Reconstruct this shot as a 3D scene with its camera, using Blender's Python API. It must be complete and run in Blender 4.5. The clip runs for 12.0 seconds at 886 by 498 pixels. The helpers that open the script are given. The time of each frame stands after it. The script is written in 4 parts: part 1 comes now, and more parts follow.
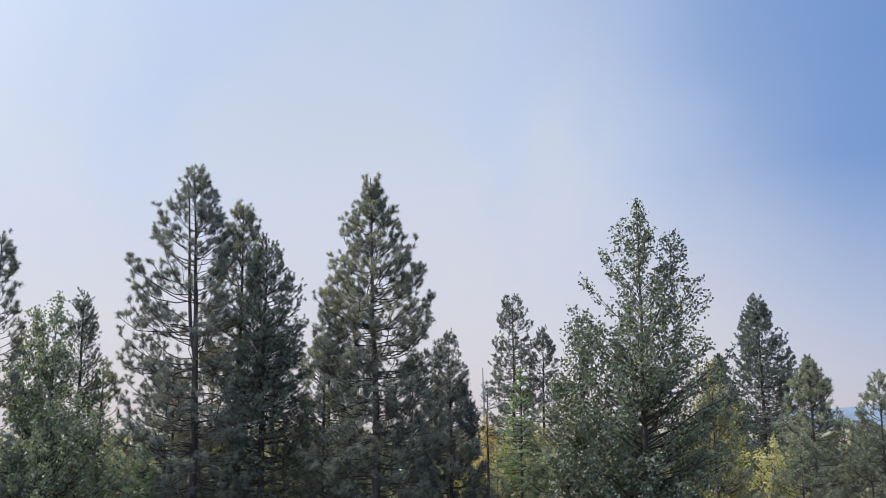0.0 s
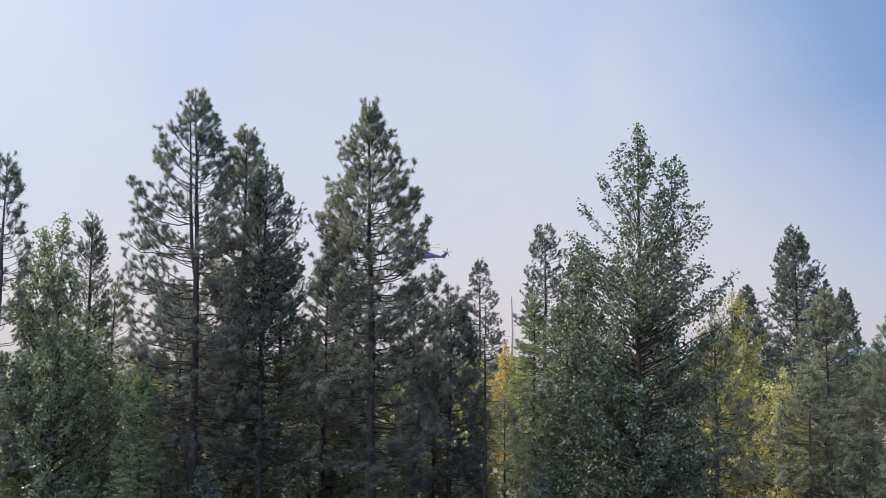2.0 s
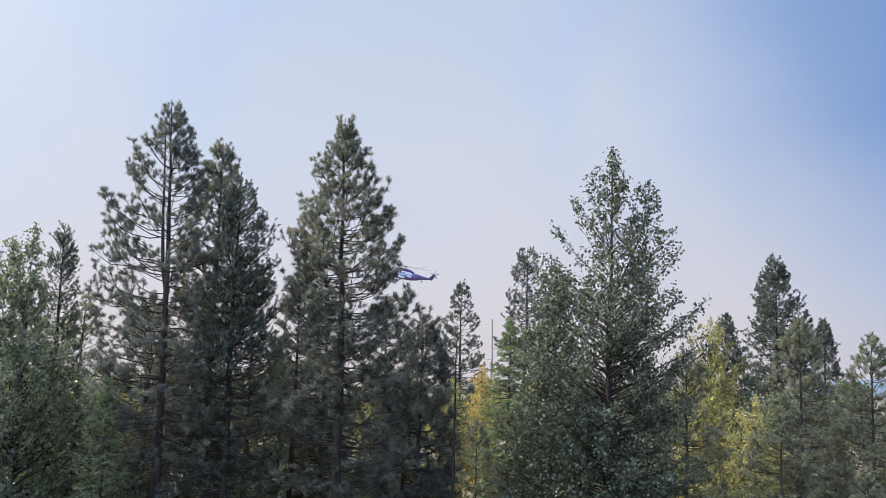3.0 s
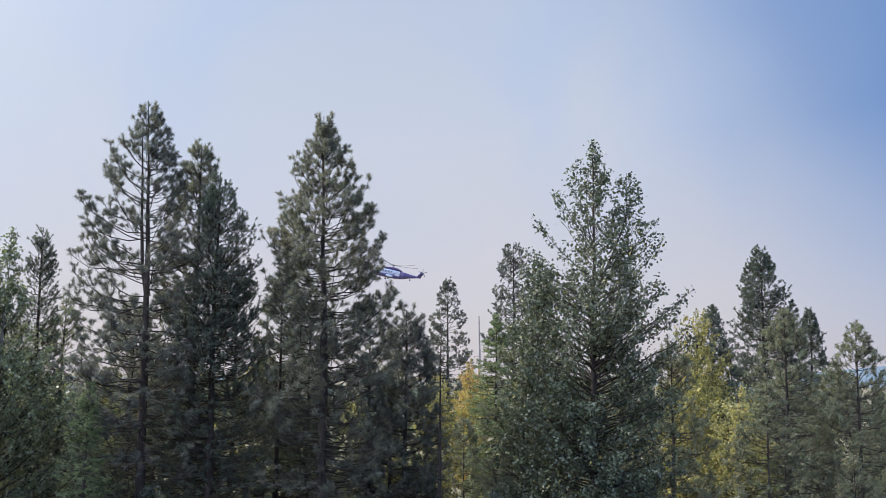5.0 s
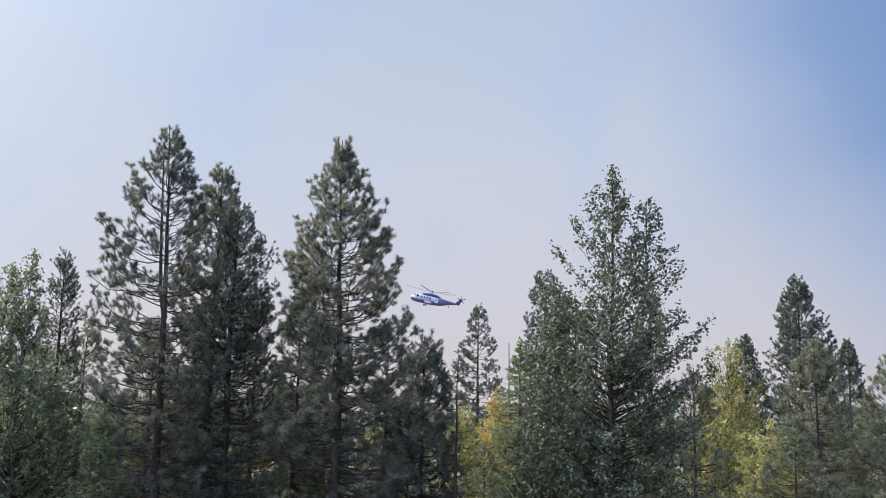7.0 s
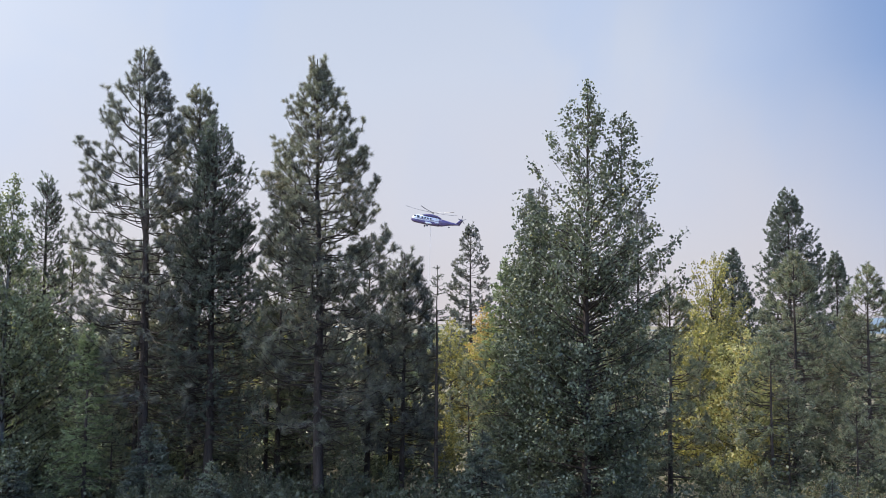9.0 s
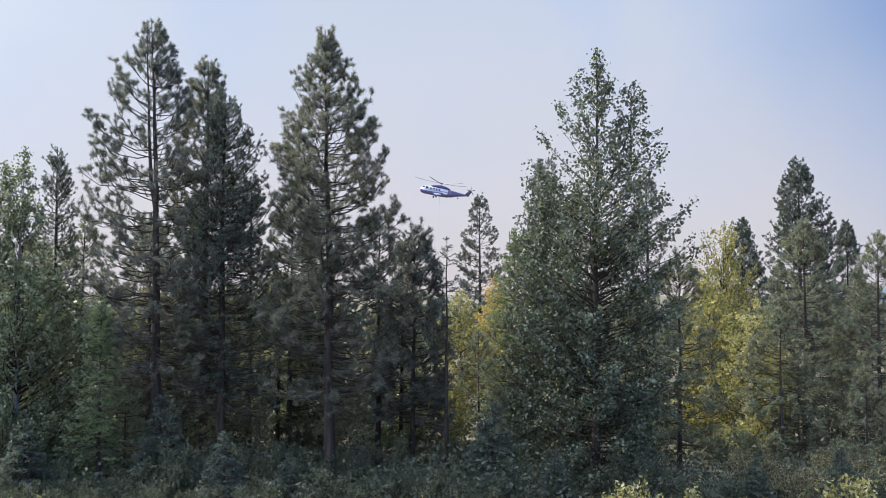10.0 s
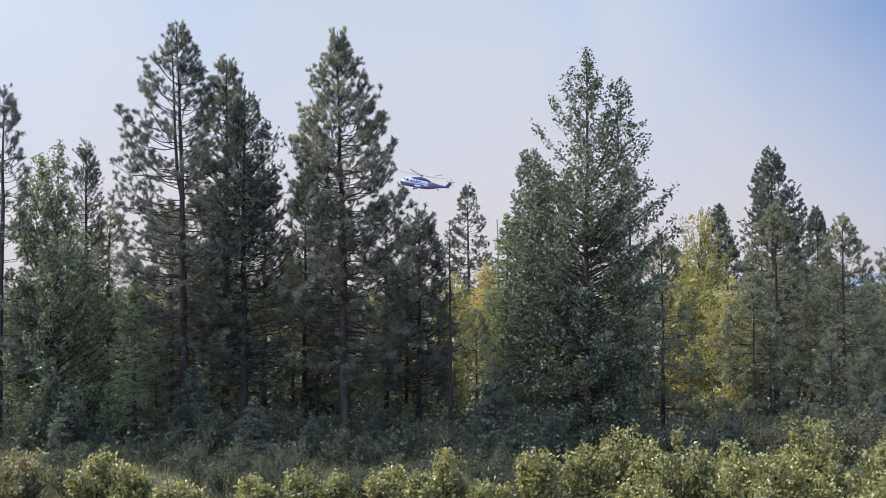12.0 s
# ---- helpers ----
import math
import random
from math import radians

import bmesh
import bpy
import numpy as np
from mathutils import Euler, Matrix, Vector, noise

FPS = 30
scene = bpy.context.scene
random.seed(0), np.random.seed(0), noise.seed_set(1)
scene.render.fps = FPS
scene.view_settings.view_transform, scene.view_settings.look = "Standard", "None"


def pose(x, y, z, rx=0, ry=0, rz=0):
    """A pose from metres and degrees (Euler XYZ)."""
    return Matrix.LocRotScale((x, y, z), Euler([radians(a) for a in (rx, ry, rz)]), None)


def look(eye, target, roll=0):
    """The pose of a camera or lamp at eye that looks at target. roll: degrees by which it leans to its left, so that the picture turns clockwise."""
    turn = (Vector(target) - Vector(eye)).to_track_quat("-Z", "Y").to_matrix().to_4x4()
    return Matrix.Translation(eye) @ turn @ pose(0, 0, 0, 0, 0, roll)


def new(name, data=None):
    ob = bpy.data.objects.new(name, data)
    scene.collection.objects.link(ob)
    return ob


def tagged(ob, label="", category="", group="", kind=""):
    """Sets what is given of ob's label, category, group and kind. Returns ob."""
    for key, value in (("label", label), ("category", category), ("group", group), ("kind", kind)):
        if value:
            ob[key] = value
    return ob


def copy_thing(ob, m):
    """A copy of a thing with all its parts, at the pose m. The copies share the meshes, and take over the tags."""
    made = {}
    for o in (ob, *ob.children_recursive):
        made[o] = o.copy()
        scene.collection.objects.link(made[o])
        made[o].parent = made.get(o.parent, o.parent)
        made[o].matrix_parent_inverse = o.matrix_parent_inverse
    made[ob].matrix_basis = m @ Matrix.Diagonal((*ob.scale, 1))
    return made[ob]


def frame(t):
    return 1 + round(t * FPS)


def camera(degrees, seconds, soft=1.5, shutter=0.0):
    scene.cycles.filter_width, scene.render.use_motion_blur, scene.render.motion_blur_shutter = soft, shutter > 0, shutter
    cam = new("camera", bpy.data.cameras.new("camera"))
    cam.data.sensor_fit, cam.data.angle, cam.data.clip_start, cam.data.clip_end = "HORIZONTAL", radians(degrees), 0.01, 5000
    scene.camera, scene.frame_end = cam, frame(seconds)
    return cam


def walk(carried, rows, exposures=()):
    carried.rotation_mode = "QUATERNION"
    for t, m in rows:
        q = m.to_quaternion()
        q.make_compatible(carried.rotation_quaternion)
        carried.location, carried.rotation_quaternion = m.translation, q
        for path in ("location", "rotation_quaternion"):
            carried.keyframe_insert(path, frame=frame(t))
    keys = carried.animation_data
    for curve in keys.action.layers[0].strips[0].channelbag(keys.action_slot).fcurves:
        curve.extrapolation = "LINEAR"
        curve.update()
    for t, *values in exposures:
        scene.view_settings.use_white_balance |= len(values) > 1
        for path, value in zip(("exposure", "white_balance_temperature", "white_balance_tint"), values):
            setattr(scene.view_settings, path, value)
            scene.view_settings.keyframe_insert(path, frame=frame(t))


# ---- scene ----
cam = camera(50.0, 12.0, soft=0.65)
PATH = [
    (0, (-1.262, -0.134, 5.878), (-1.325, 1.831, 6.242), -0.4),
    (0.5, (-0.61, -0.04, 5.865), (-0.743, 1.939, 6.125), 0.1),
    (1, (-0.095, 0.027, 5.874), (-0.291, 2.003, 6.117), -2.0),
    (1.5, (0.49, 0.015, 5.763), (0.247, 1.99, 5.965), 1.0),
    (2, (0.758, 0.088, 5.681), (0.572, 2.067, 5.902), 0.6),
    (2.5, (1.088, 0.201, 5.624), (1.016, 2.184, 5.879), -0.3),
    (3, (1.316, 0.265, 5.601), (1.151, 2.24, 5.87), 1.9),
    (3.5, (1.375, 0.3, 5.597), (1.251, 2.275, 5.888), 0.4),
    (5.3, (1.596, 0.499, 5.574), (1.447, 2.475, 5.837), 0.9),
    (5.5, (1.698, 0.532, 5.599), (1.54, 2.505, 5.889), 1.7),
    (6, (1.854, 0.604, 5.586), (1.625, 2.564, 5.914), 2.2),
    (6.5, (2.052, 0.695, 5.646), (1.806, 2.652, 5.972), 3.4),
    (7, (2.28, 0.799, 5.565), (2.053, 2.76, 5.885), 1.5),
    (7.2, (2.275, 0.885, 5.57), (2.063, 2.843, 5.919), 2.3),
    (8.8, (3.082, 0.613, 5.407), (2.844, 2.591, 5.586), 0.8),
    (9, (3.142, 0.6, 5.419), (2.91, 2.58, 5.574), 0.6),
    (9.5, (3.089, 0.605, 5.391), (2.872, 2.589, 5.515), 0.6),
    (10, (3.138, 0.572, 5.412), (2.887, 2.554, 5.506), 0.3),
    (10.5, (3.121, 0.532, 5.382), (2.871, 2.513, 5.498), 0.4),
    (11, (3.087, 0.609, 5.372), (2.85, 2.59, 5.509), 0.5),
    (11.5, (3.1, 0.617, 5.414), (2.864, 2.598, 5.545), 0.4),
    (11.7, (3.012, 0.575, 5.329), (2.775, 2.559, 5.424), 0.2),
    (11.8, (2.845, -0.928, 5.067), (2.627, 1.058, 5.155), 0.1),
    (11.9, (2.912, -0.945, 5.044), (2.688, 1.041, 5.126), 0.1),
    (12, (2.565, -2.452, 4.912), (2.36, -0.464, 4.99), -0.2),
]
walk(cam, [(t, look(eye, target, roll)) for t, eye, target, roll in PATH],
     [(0.0, 0.62), (0.4, 0.54), (1.2, 0.54), (1.8, 0.63), (3.7, 0.63), (5.3, 0.53), (7.2, 0.53), (8.8, 0.63), (12.0, 0.64)])

# ---- light ----
SUN_EL, SUN_AZ = 46.0, -74.0   # degrees; azimuth from +y towards +x
SUN_DIR = Vector((math.sin(radians(SUN_AZ)) * math.cos(radians(SUN_EL)),
                  math.cos(radians(SUN_AZ)) * math.cos(radians(SUN_EL)),
                  math.sin(radians(SUN_EL))))


def link(nt, a, b):
    nt.links.new(a, b)


def node(nt, kind, **inputs):
    n = nt.nodes.new(kind)
    for key, value in inputs.items():
        n.inputs[key].default_value = value
    return n


def maths(nt, op, a, b=None, clamp=False):
    n = nt.nodes.new("ShaderNodeMath")
    n.operation, n.use_clamp = op, clamp
    for i, v in enumerate((a, b)):
        if v is None:
            continue
        if isinstance(v, (int, float)):
            n.inputs[i].default_value = v
        else:
            link(nt, v, n.inputs[i])
    return n.outputs[0]


def mix_color(nt, fac, a, b, mode="MIX"):
    n = nt.nodes.new("ShaderNodeMix")
    n.data_type, n.blend_type = "RGBA", mode
    for slot, v in ((0, fac), (6, a), (7, b)):
        if isinstance(v, (int, float)):
            n.inputs[slot].default_value = v
        elif isinstance(v, tuple):
            n.inputs[slot].default_value = (*v, 1.0) if len(v) == 3 else v
        else:
            link(nt, v, n.inputs[slot])
    return n.outputs[2]


def ramp(nt, fac, stops):
    n = nt.nodes.new("ShaderNodeValToRGB")
    el = n.color_ramp.elements
    while len(el) < len(stops):
        el.new(0.5)
    for e, (p, c) in zip(el, stops):
        e.position, e.color = p, (*c, 1.0)
    link(nt, fac, n.inputs[0])
    return n.outputs[0]


def build_world():
    """Clear sky under drifting wildfire smoke: pale over most of the view, open blue towards +x and up."""
    w = bpy.data.worlds.new("sky")
    scene.world = w
    w.use_nodes = True
    nt = w.node_tree
    nt.nodes.clear()
    out = nt.nodes.new("ShaderNodeOutputWorld")
    bg = node(nt, "ShaderNodeBackground", Strength=1.0)
    sky = nt.nodes.new("ShaderNodeTexSky")
    sky.sky_type, sky.sun_disc = "NISHITA", False
    sky.sun_elevation, sky.sun_rotation = radians(SUN_EL), radians(SUN_AZ)
    sky.dust_density, sky.air_density = 2.0, 1.0
    clear = mix_color(nt, 1.0, sky.outputs[0], (0.10, 0.10, 0.10), "MULTIPLY")
    co = nt.nodes.new("ShaderNodeTexCoord")
    sep = nt.nodes.new("ShaderNodeSeparateXYZ")
    link(nt, co.outputs["Generated"], sep.inputs[0])
    x, y, z = sep.outputs
    noi = node(nt, "ShaderNodeTexNoise", Scale=2.6, Detail=3.0, Roughness=0.45)
    link(nt, co.outputs["Generated"], noi.inputs["Vector"])
    wisp = maths(nt, "MULTIPLY", maths(nt, "SUBTRACT", noi.outputs["Fac"], 0.5), 0.24)
    u = maths(nt, "ADD", maths(nt, "ADD", x, maths(nt, "MULTIPLY", z, 0.32)), wisp)
    blue = nt.nodes.new("ShaderNodeMapRange")
    blue.interpolation_type = "SMOOTHSTEP"
    blue.inputs[1].default_value, blue.inputs[2].default_value = 0.12, 0.54
    link(nt, u, blue.inputs[0])
    open_sky = maths(nt, "MULTIPLY", blue.outputs[0], maths(nt, "ADD", maths(nt, "MULTIPLY", z, 3.2), 0.18, True))
    haze = ramp(nt, maths(nt, "ADD", z, maths(nt, "MULTIPLY", wisp, 0.35)), SMOKE)
    drift = nt.nodes.new("ShaderNodeMapping")
    drift.inputs["Rotation"].default_value = (0.0, radians(-38), 0.0)
    drift.inputs["Scale"].default_value = (2.2, 2.0, 1.3)
    link(nt, co.outputs["Generated"], drift.inputs[0])
    veil = node(nt, "ShaderNodeTexNoise", Scale=2.2, Detail=4.0, Roughness=0.5, Distortion=0.4)
    link(nt, drift.outputs[0], veil.inputs["Vector"])
    thin = nt.nodes.new("ShaderNodeMapRange")
    thin.interpolation_type = "SMOOTHSTEP"
    thin.inputs[1].default_value, thin.inputs[2].default_value = 0.40, 0.66
    link(nt, veil.outputs["Fac"], thin.inputs[0])
    gap = maths(nt, "MULTIPLY", maths(nt, "MULTIPLY", thin.outputs[0], maths(nt, "MULTIPLY", z, 3.0, True)), 0.55)
    streaky = mix_color(nt, gap, haze, (0.322, 0.402, 0.575))
    upper = mix_color(nt, open_sky, streaky, BLUE)
    # smoke glows round the sun
    dot = nt.nodes.new("ShaderNodeVectorMath")
    dot.operation = "DOT_PRODUCT"
    link(nt, co.outputs["Generated"], dot.inputs[0])
    dot.inputs[1].default_value = SUN_DIR
    near = maths(nt, "MAXIMUM", dot.outputs["Value"], 0.0)
    lobe = maths(nt, "MULTIPLY", maths(nt, "POWER", near, 14.0), 1.2)
    glow = mix_color(nt, 1.0, (1.0, 0.93, 0.84), lobe, "MULTIPLY")
    wide = maths(nt, "MULTIPLY", maths(nt, "POWER", near, 9.0), 1.15)
    glow = mix_color(nt, 1.0, glow, mix_color(nt, 1.0, (0.86, 0.95, 1.10), wide, "MULTIPLY"), "ADD")
    # unseen sky behind the camera is brightened as fill light for the stand
    back_share = nt.nodes.new("ShaderNodeMapRange")
    back_share.interpolation_type = "SMOOTHSTEP"
    for slot, v in enumerate((0.45, -0.75, 0.0, 1.0), 1):
        back_share.inputs[slot].default_value = v
    link(nt, y, back_share.inputs[0])
    back_fill = mix_color(nt, back_share.outputs[0], (1.0, 1.0, 1.0), (3.10, 3.35, 3.70))
    veiled = mix_color(nt, 1.0, mix_color(nt, 0.12, upper, clear), back_fill, "MULTIPLY")
    link(nt, mix_color(nt, 1.0, veiled, glow, "ADD"), bg.inputs["Color"])
    link(nt, bg.outputs[0], out.inputs[0])


# stops above 0.48 lie out of view, raised as fill light from overhead
SMOKE = [(0.0, (0.452, 0.423, 0.455)), (0.12, (0.446, 0.438, 0.488)), (0.25, (0.414, 0.446, 0.528)), (0.48, (0.335, 0.398, 0.512)), (0.66, (0.95, 1.06, 1.28)), (0.90, (1.50, 1.66, 1.95))]
BLUE = (0.102, 0.192, 0.402)
build_world()
sun_data = bpy.data.lights.new("sun", "SUN")
sun_data.energy, sun_data.angle, sun_data.color = 5.0, radians(0.6), (1.0, 0.93, 0.82)
sun = new("sun", sun_data)
sun.matrix_world = look(SUN_DIR * 100, (0, 0, 0))


# ---- materials ----
def material(name):
    m = bpy.data.materials.new(name)
    m.use_nodes = True
    nt = m.node_tree
    nt.nodes.clear()
    return m, nt, nt.nodes.new("ShaderNodeOutputMaterial")


def object_noise(nt, scale, detail=3.0):
    co = nt.nodes.new("ShaderNodeTexCoord")
    n = node(nt, "ShaderNodeTexNoise", Scale=scale, Detail=detail)
    link(nt, co.outputs["Object"], n.inputs["Vector"])
    return n.outputs["Fac"]


def foliage(name, young, old, dead, dead_share=0.08, glow=0.35, rough=0.5, tuft=3.2, single=0.3):
    """Leaves or needles: each one its own shade, whole sprays shifting from young to old, a few turned.
    tuft: sprays to the metre; single: how far each leaf goes its own way."""
    m, nt, out = material(name)
    geo = nt.nodes.new("ShaderNodeNewGeometry")
    r = geo.outputs["Random Per Island"]
    clump = nt.nodes.new("ShaderNodeMapRange")
    clump.inputs[1].default_value, clump.inputs[2].default_value = 0.38, 0.62
    link(nt, object_noise(nt, tuft, 2.0), clump.inputs[0])
    k = maths(nt, "ADD", maths(nt, "MULTIPLY", r, single), maths(nt, "MULTIPLY", clump.outputs[0], 1.0 - single), True)
    body = mix_color(nt, k, old, young)
    wilt = maths(nt, "ADD", maths(nt, "MULTIPLY", object_noise(nt, 0.55, 2.0), 0.5), maths(nt, "MULTIPLY", maths(nt, "FRACT", maths(nt, "MULTIPLY", r, 17.3)), 0.5))
    edge = nt.nodes.new("ShaderNodeMapRange")
    edge.inputs[1].default_value, edge.inputs[2].default_value = 0.78 - dead_share, 0.84 - dead_share
    link(nt, wilt, edge.inputs[0])
    col = mix_color(nt, edge.outputs[0], body, dead)
    p = node(nt, "ShaderNodeBsdfPrincipled", Roughness=rough)
    p.inputs["Specular IOR Level"].default_value = 0.5
    link(nt, col, p.inputs["Base Color"])
    t = nt.nodes.new("ShaderNodeBsdfTranslucent")
    link(nt, mix_color(nt, 1.0, col, (0.95, 1.05, 0.75), "MULTIPLY"), t.inputs["Color"])
    mixer = node(nt, "ShaderNodeMixShader", Fac=glow)
    link(nt, p.outputs[0], mixer.inputs[1])
    link(nt, t.outputs[0], mixer.inputs[2])
    link(nt, mixer.outputs[0], out.inputs[0])
    return m


def rough_surface(name, c1, c2, scale, rough=0.9, bump=0.4, stretch=(1, 1, 1), fine=6.0):
    m, nt, out = material(name)
    co = nt.nodes.new("ShaderNodeTexCoord")
    mp = nt.nodes.new("ShaderNodeMapping")
    mp.inputs["Scale"].default_value = stretch
    link(nt, co.outputs["Object"], mp.inputs[0])
    a = node(nt, "ShaderNodeTexNoise", Scale=scale, Detail=6.0)
    b = node(nt, "ShaderNodeTexNoise", Scale=scale * fine, Detail=4.0)
    link(nt, mp.outputs[0], a.inputs["Vector"])
    link(nt, mp.outputs[0], b.inputs["Vector"])
    f = maths(nt, "ADD", maths(nt, "MULTIPLY", a.outputs["Fac"], 0.6), maths(nt, "MULTIPLY", b.outputs["Fac"], 0.4))
    spread = nt.nodes.new("ShaderNodeMapRange")
    spread.inputs[1].default_value, spread.inputs[2].default_value = 0.36, 0.64
    link(nt, f, spread.inputs[0])
    p = node(nt, "ShaderNodeBsdfPrincipled", Roughness=rough)
    p.inputs["Specular IOR Level"].default_value = 0.2
    link(nt, mix_color(nt, spread.outputs[0], c1, c2), p.inputs["Base Color"])
    bm = node(nt, "ShaderNodeBump", Strength=bump, Distance=0.05)
    link(nt, f, bm.inputs["Height"])
    link(nt, bm.outputs[0], p.inputs["Normal"])
    link(nt, p.outputs[0], out.inputs[0])
    return m


def paint(name, color, rough=0.35, metal=0.0):
    m, nt, out = material(name)
    p = node(nt, "ShaderNodeBsdfPrincipled", Roughness=rough, Metallic=metal)
    grime = maths(nt, "MULTIPLY", object_noise(nt, 0.8, 5.0), 0.35)
    link(nt, mix_color(nt, grime, color, tuple(c * 0.55 for c in color)), p.inputs["Base Color"])
    link(nt, p.outputs[0], out.inputs[0])
    return m


PINE = foliage("pine_needles", (0.209, 0.203, 0.161), (0.064, 0.065, 0.058), (0.31, 0.23, 0.16), 0.08, 0.50)
PINE_BLUE = foliage("bluish_pine_needles", (0.182, 0.180, 0.164), (0.055, 0.057, 0.057), (0.27, 0.22, 0.16), 0.04, 0.48)
PINE_LIGHT = foliage("light_pine_needles", (0.226, 0.235, 0.153), (0.067, 0.073, 0.053), (0.30, 0.22, 0.13), 0.10, 0.45)
FIR = foliage("fir_needles", (0.136, 0.155, 0.121), (0.040, 0.049, 0.044), (0.20, 0.17, 0.12), 0.03, 0.46)
FIR_LIGHT = foliage("young_fir_needles", (0.251, 0.293, 0.138), (0.069, 0.089, 0.047), (0.27, 0.21, 0.09), 0.05, 0.45)
POPLAR = foliage("poplar_leaves", (0.128, 0.142, 0.080), (0.022, 0.029, 0.021), (0.38, 0.32, 0.09), 0.02, 0.28, 0.52, single=0.65)
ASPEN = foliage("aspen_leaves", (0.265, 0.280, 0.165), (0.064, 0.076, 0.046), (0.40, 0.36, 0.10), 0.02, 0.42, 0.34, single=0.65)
YELLOW = foliage("yellow_leaves", (0.44, 0.38, 0.155), (0.24, 0.24, 0.110), (0.46, 0.32, 0.10), 0.12, 0.5, single=0.65)
LIME = foliage("yellow_green_leaves", (0.300, 0.252, 0.085), (0.120, 0.120, 0.052), (0.44, 0.35, 0.09), 0.14, 0.5, single=0.65)
ORANGE = foliage("orange_leaves", (0.46, 0.32, 0.100), (0.28, 0.24, 0.085), (0.44, 0.21, 0.07), 0.14, 0.5, single=0.65)
# dark leaf colours carry the shade at the foot of the stand
SHRUB = foliage("shaded_shrub_leaves", (0.092, 0.100, 0.060), (0.038, 0.046, 0.030), (0.16, 0.14, 0.085), 0.05, 0.42, 0.65)
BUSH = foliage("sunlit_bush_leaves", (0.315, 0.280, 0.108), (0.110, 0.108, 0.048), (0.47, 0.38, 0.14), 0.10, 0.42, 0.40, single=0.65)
SEDGE = foliage("tall_grass", (0.120, 0.118, 0.060), (0.055, 0.060, 0.034), (0.20, 0.16, 0.085), 0.14, 0.30, 0.7)
DRY = foliage("dry_brush_leaves", (0.24, 0.21, 0.10), (0.11, 0.10, 0.05), (0.30, 0.18, 0.08), 0.12, 0.35, single=0.65)
BARK = rough_surface("pine_bark", (0.020, 0.016, 0.014), (0.062, 0.048, 0.040), 5.0, 0.9, 0.8, (1, 1, 0.25))
BARK_PALE = rough_surface("poplar_bark", (0.09, 0.085, 0.075), (0.22, 0.21, 0.18), 4.0, 0.85, 0.5, (1, 1, 0.4))
TWIG = rough_surface("twig_bark", (0.022, 0.018, 0.015), (0.060, 0.046, 0.037), 9.0, 0.9, 0.4)
SNAG = rough_surface("weathered_dead_wood", (0.16, 0.14, 0.13), (0.30, 0.27, 0.25), 5.0, 0.85, 0.5, (1, 1, 0.2))
SOIL = rough_surface("forest_floor", (0.075, 0.068, 0.044), (0.160, 0.135, 0.085), 0.9, 0.95, 0.6)
# the hill's blue is the haze of distance, mixed into its base colour
HILL = rough_surface("hazed_forested_hill", (0.060, 0.085, 0.110), (0.090, 0.118, 0.145), 0.03, 1.0, 0.0)


# ---- mesh helpers ----
def raw_mesh(name, verts, faces, mat, smooth=False):
    """A mesh from arrays of vertices and equal-sided faces."""
    me = bpy.data.meshes.new(name)
    verts, faces = np.asarray(verts, np.float32), np.asarray(faces, np.int32)
    k = faces.shape[1]
    me.vertices.add(len(verts))
    me.vertices.foreach_set("co", verts.ravel())
    me.loops.add(faces.size)
    me.loops.foreach_set("vertex_index", faces.ravel())
    me.polygons.add(len(faces))
    me.polygons.foreach_set("loop_start", np.arange(0, faces.size, k, dtype=np.int32))
    if smooth:
        me.polygons.foreach_set("use_smooth", np.ones(len(faces), bool))
    me.materials.append(mat)
    me.update(calc_edges=True)
    return me


def under(name, me, parent, label="", kind=""):
    ob = new(name, me)
    ob.parent = parent
    return tagged(ob, label, "", "", kind)


def part(name, bm, mat, parent, label=""):
    me = bpy.data.meshes.new(name)
    bm.to_mesh(me)
    bm.free()
    me.materials.append(mat)
    return under(name, me, parent, label)


def unit(v):
    return v / np.maximum(np.linalg.norm(v, axis=-1, keepdims=True), 1e-9)


class Tubes:
    """Tapered round stems along bent lines, gathered into one mesh."""

    def __init__(self):
        self.v, self.f, self.n = [], [], 0

    def add(self, pts, radii, sides=5):
        pts, radii = np.asarray(pts, float), np.asarray(radii, float)
        tan = unit(np.gradient(pts, axis=0))
        ref = np.where(np.abs(tan[:, 2:3]) > 0.9, np.array([[1.0, 0, 0]]), np.array([[0, 0, 1.0]]))
        a = unit(np.cross(tan, ref))
        b = np.cross(tan, a)
        ang = np.arange(sides) * 2 * np.pi / sides
        ring = pts[:, None] + radii[:, None, None] * (np.cos(ang)[None, :, None] * a[:, None] + np.sin(ang)[None, :, None] * b[:, None])
        k = len(pts)
        i, j = np.meshgrid(np.arange(k - 1), np.arange(sides), indexing="ij")
        jn = (j + 1) % sides
        quad = np.stack([i * sides + j, i * sides + jn, (i + 1) * sides + jn, (i + 1) * sides + j], -1).reshape(-1, 4)
        self.v.append(ring.reshape(-1, 3))
        self.f.append(quad + self.n)
        self.n += k * sides

    def mesh(self, name, mat):
        return raw_mesh(name, np.concatenate(self.v), np.concatenate(self.f), mat, True)


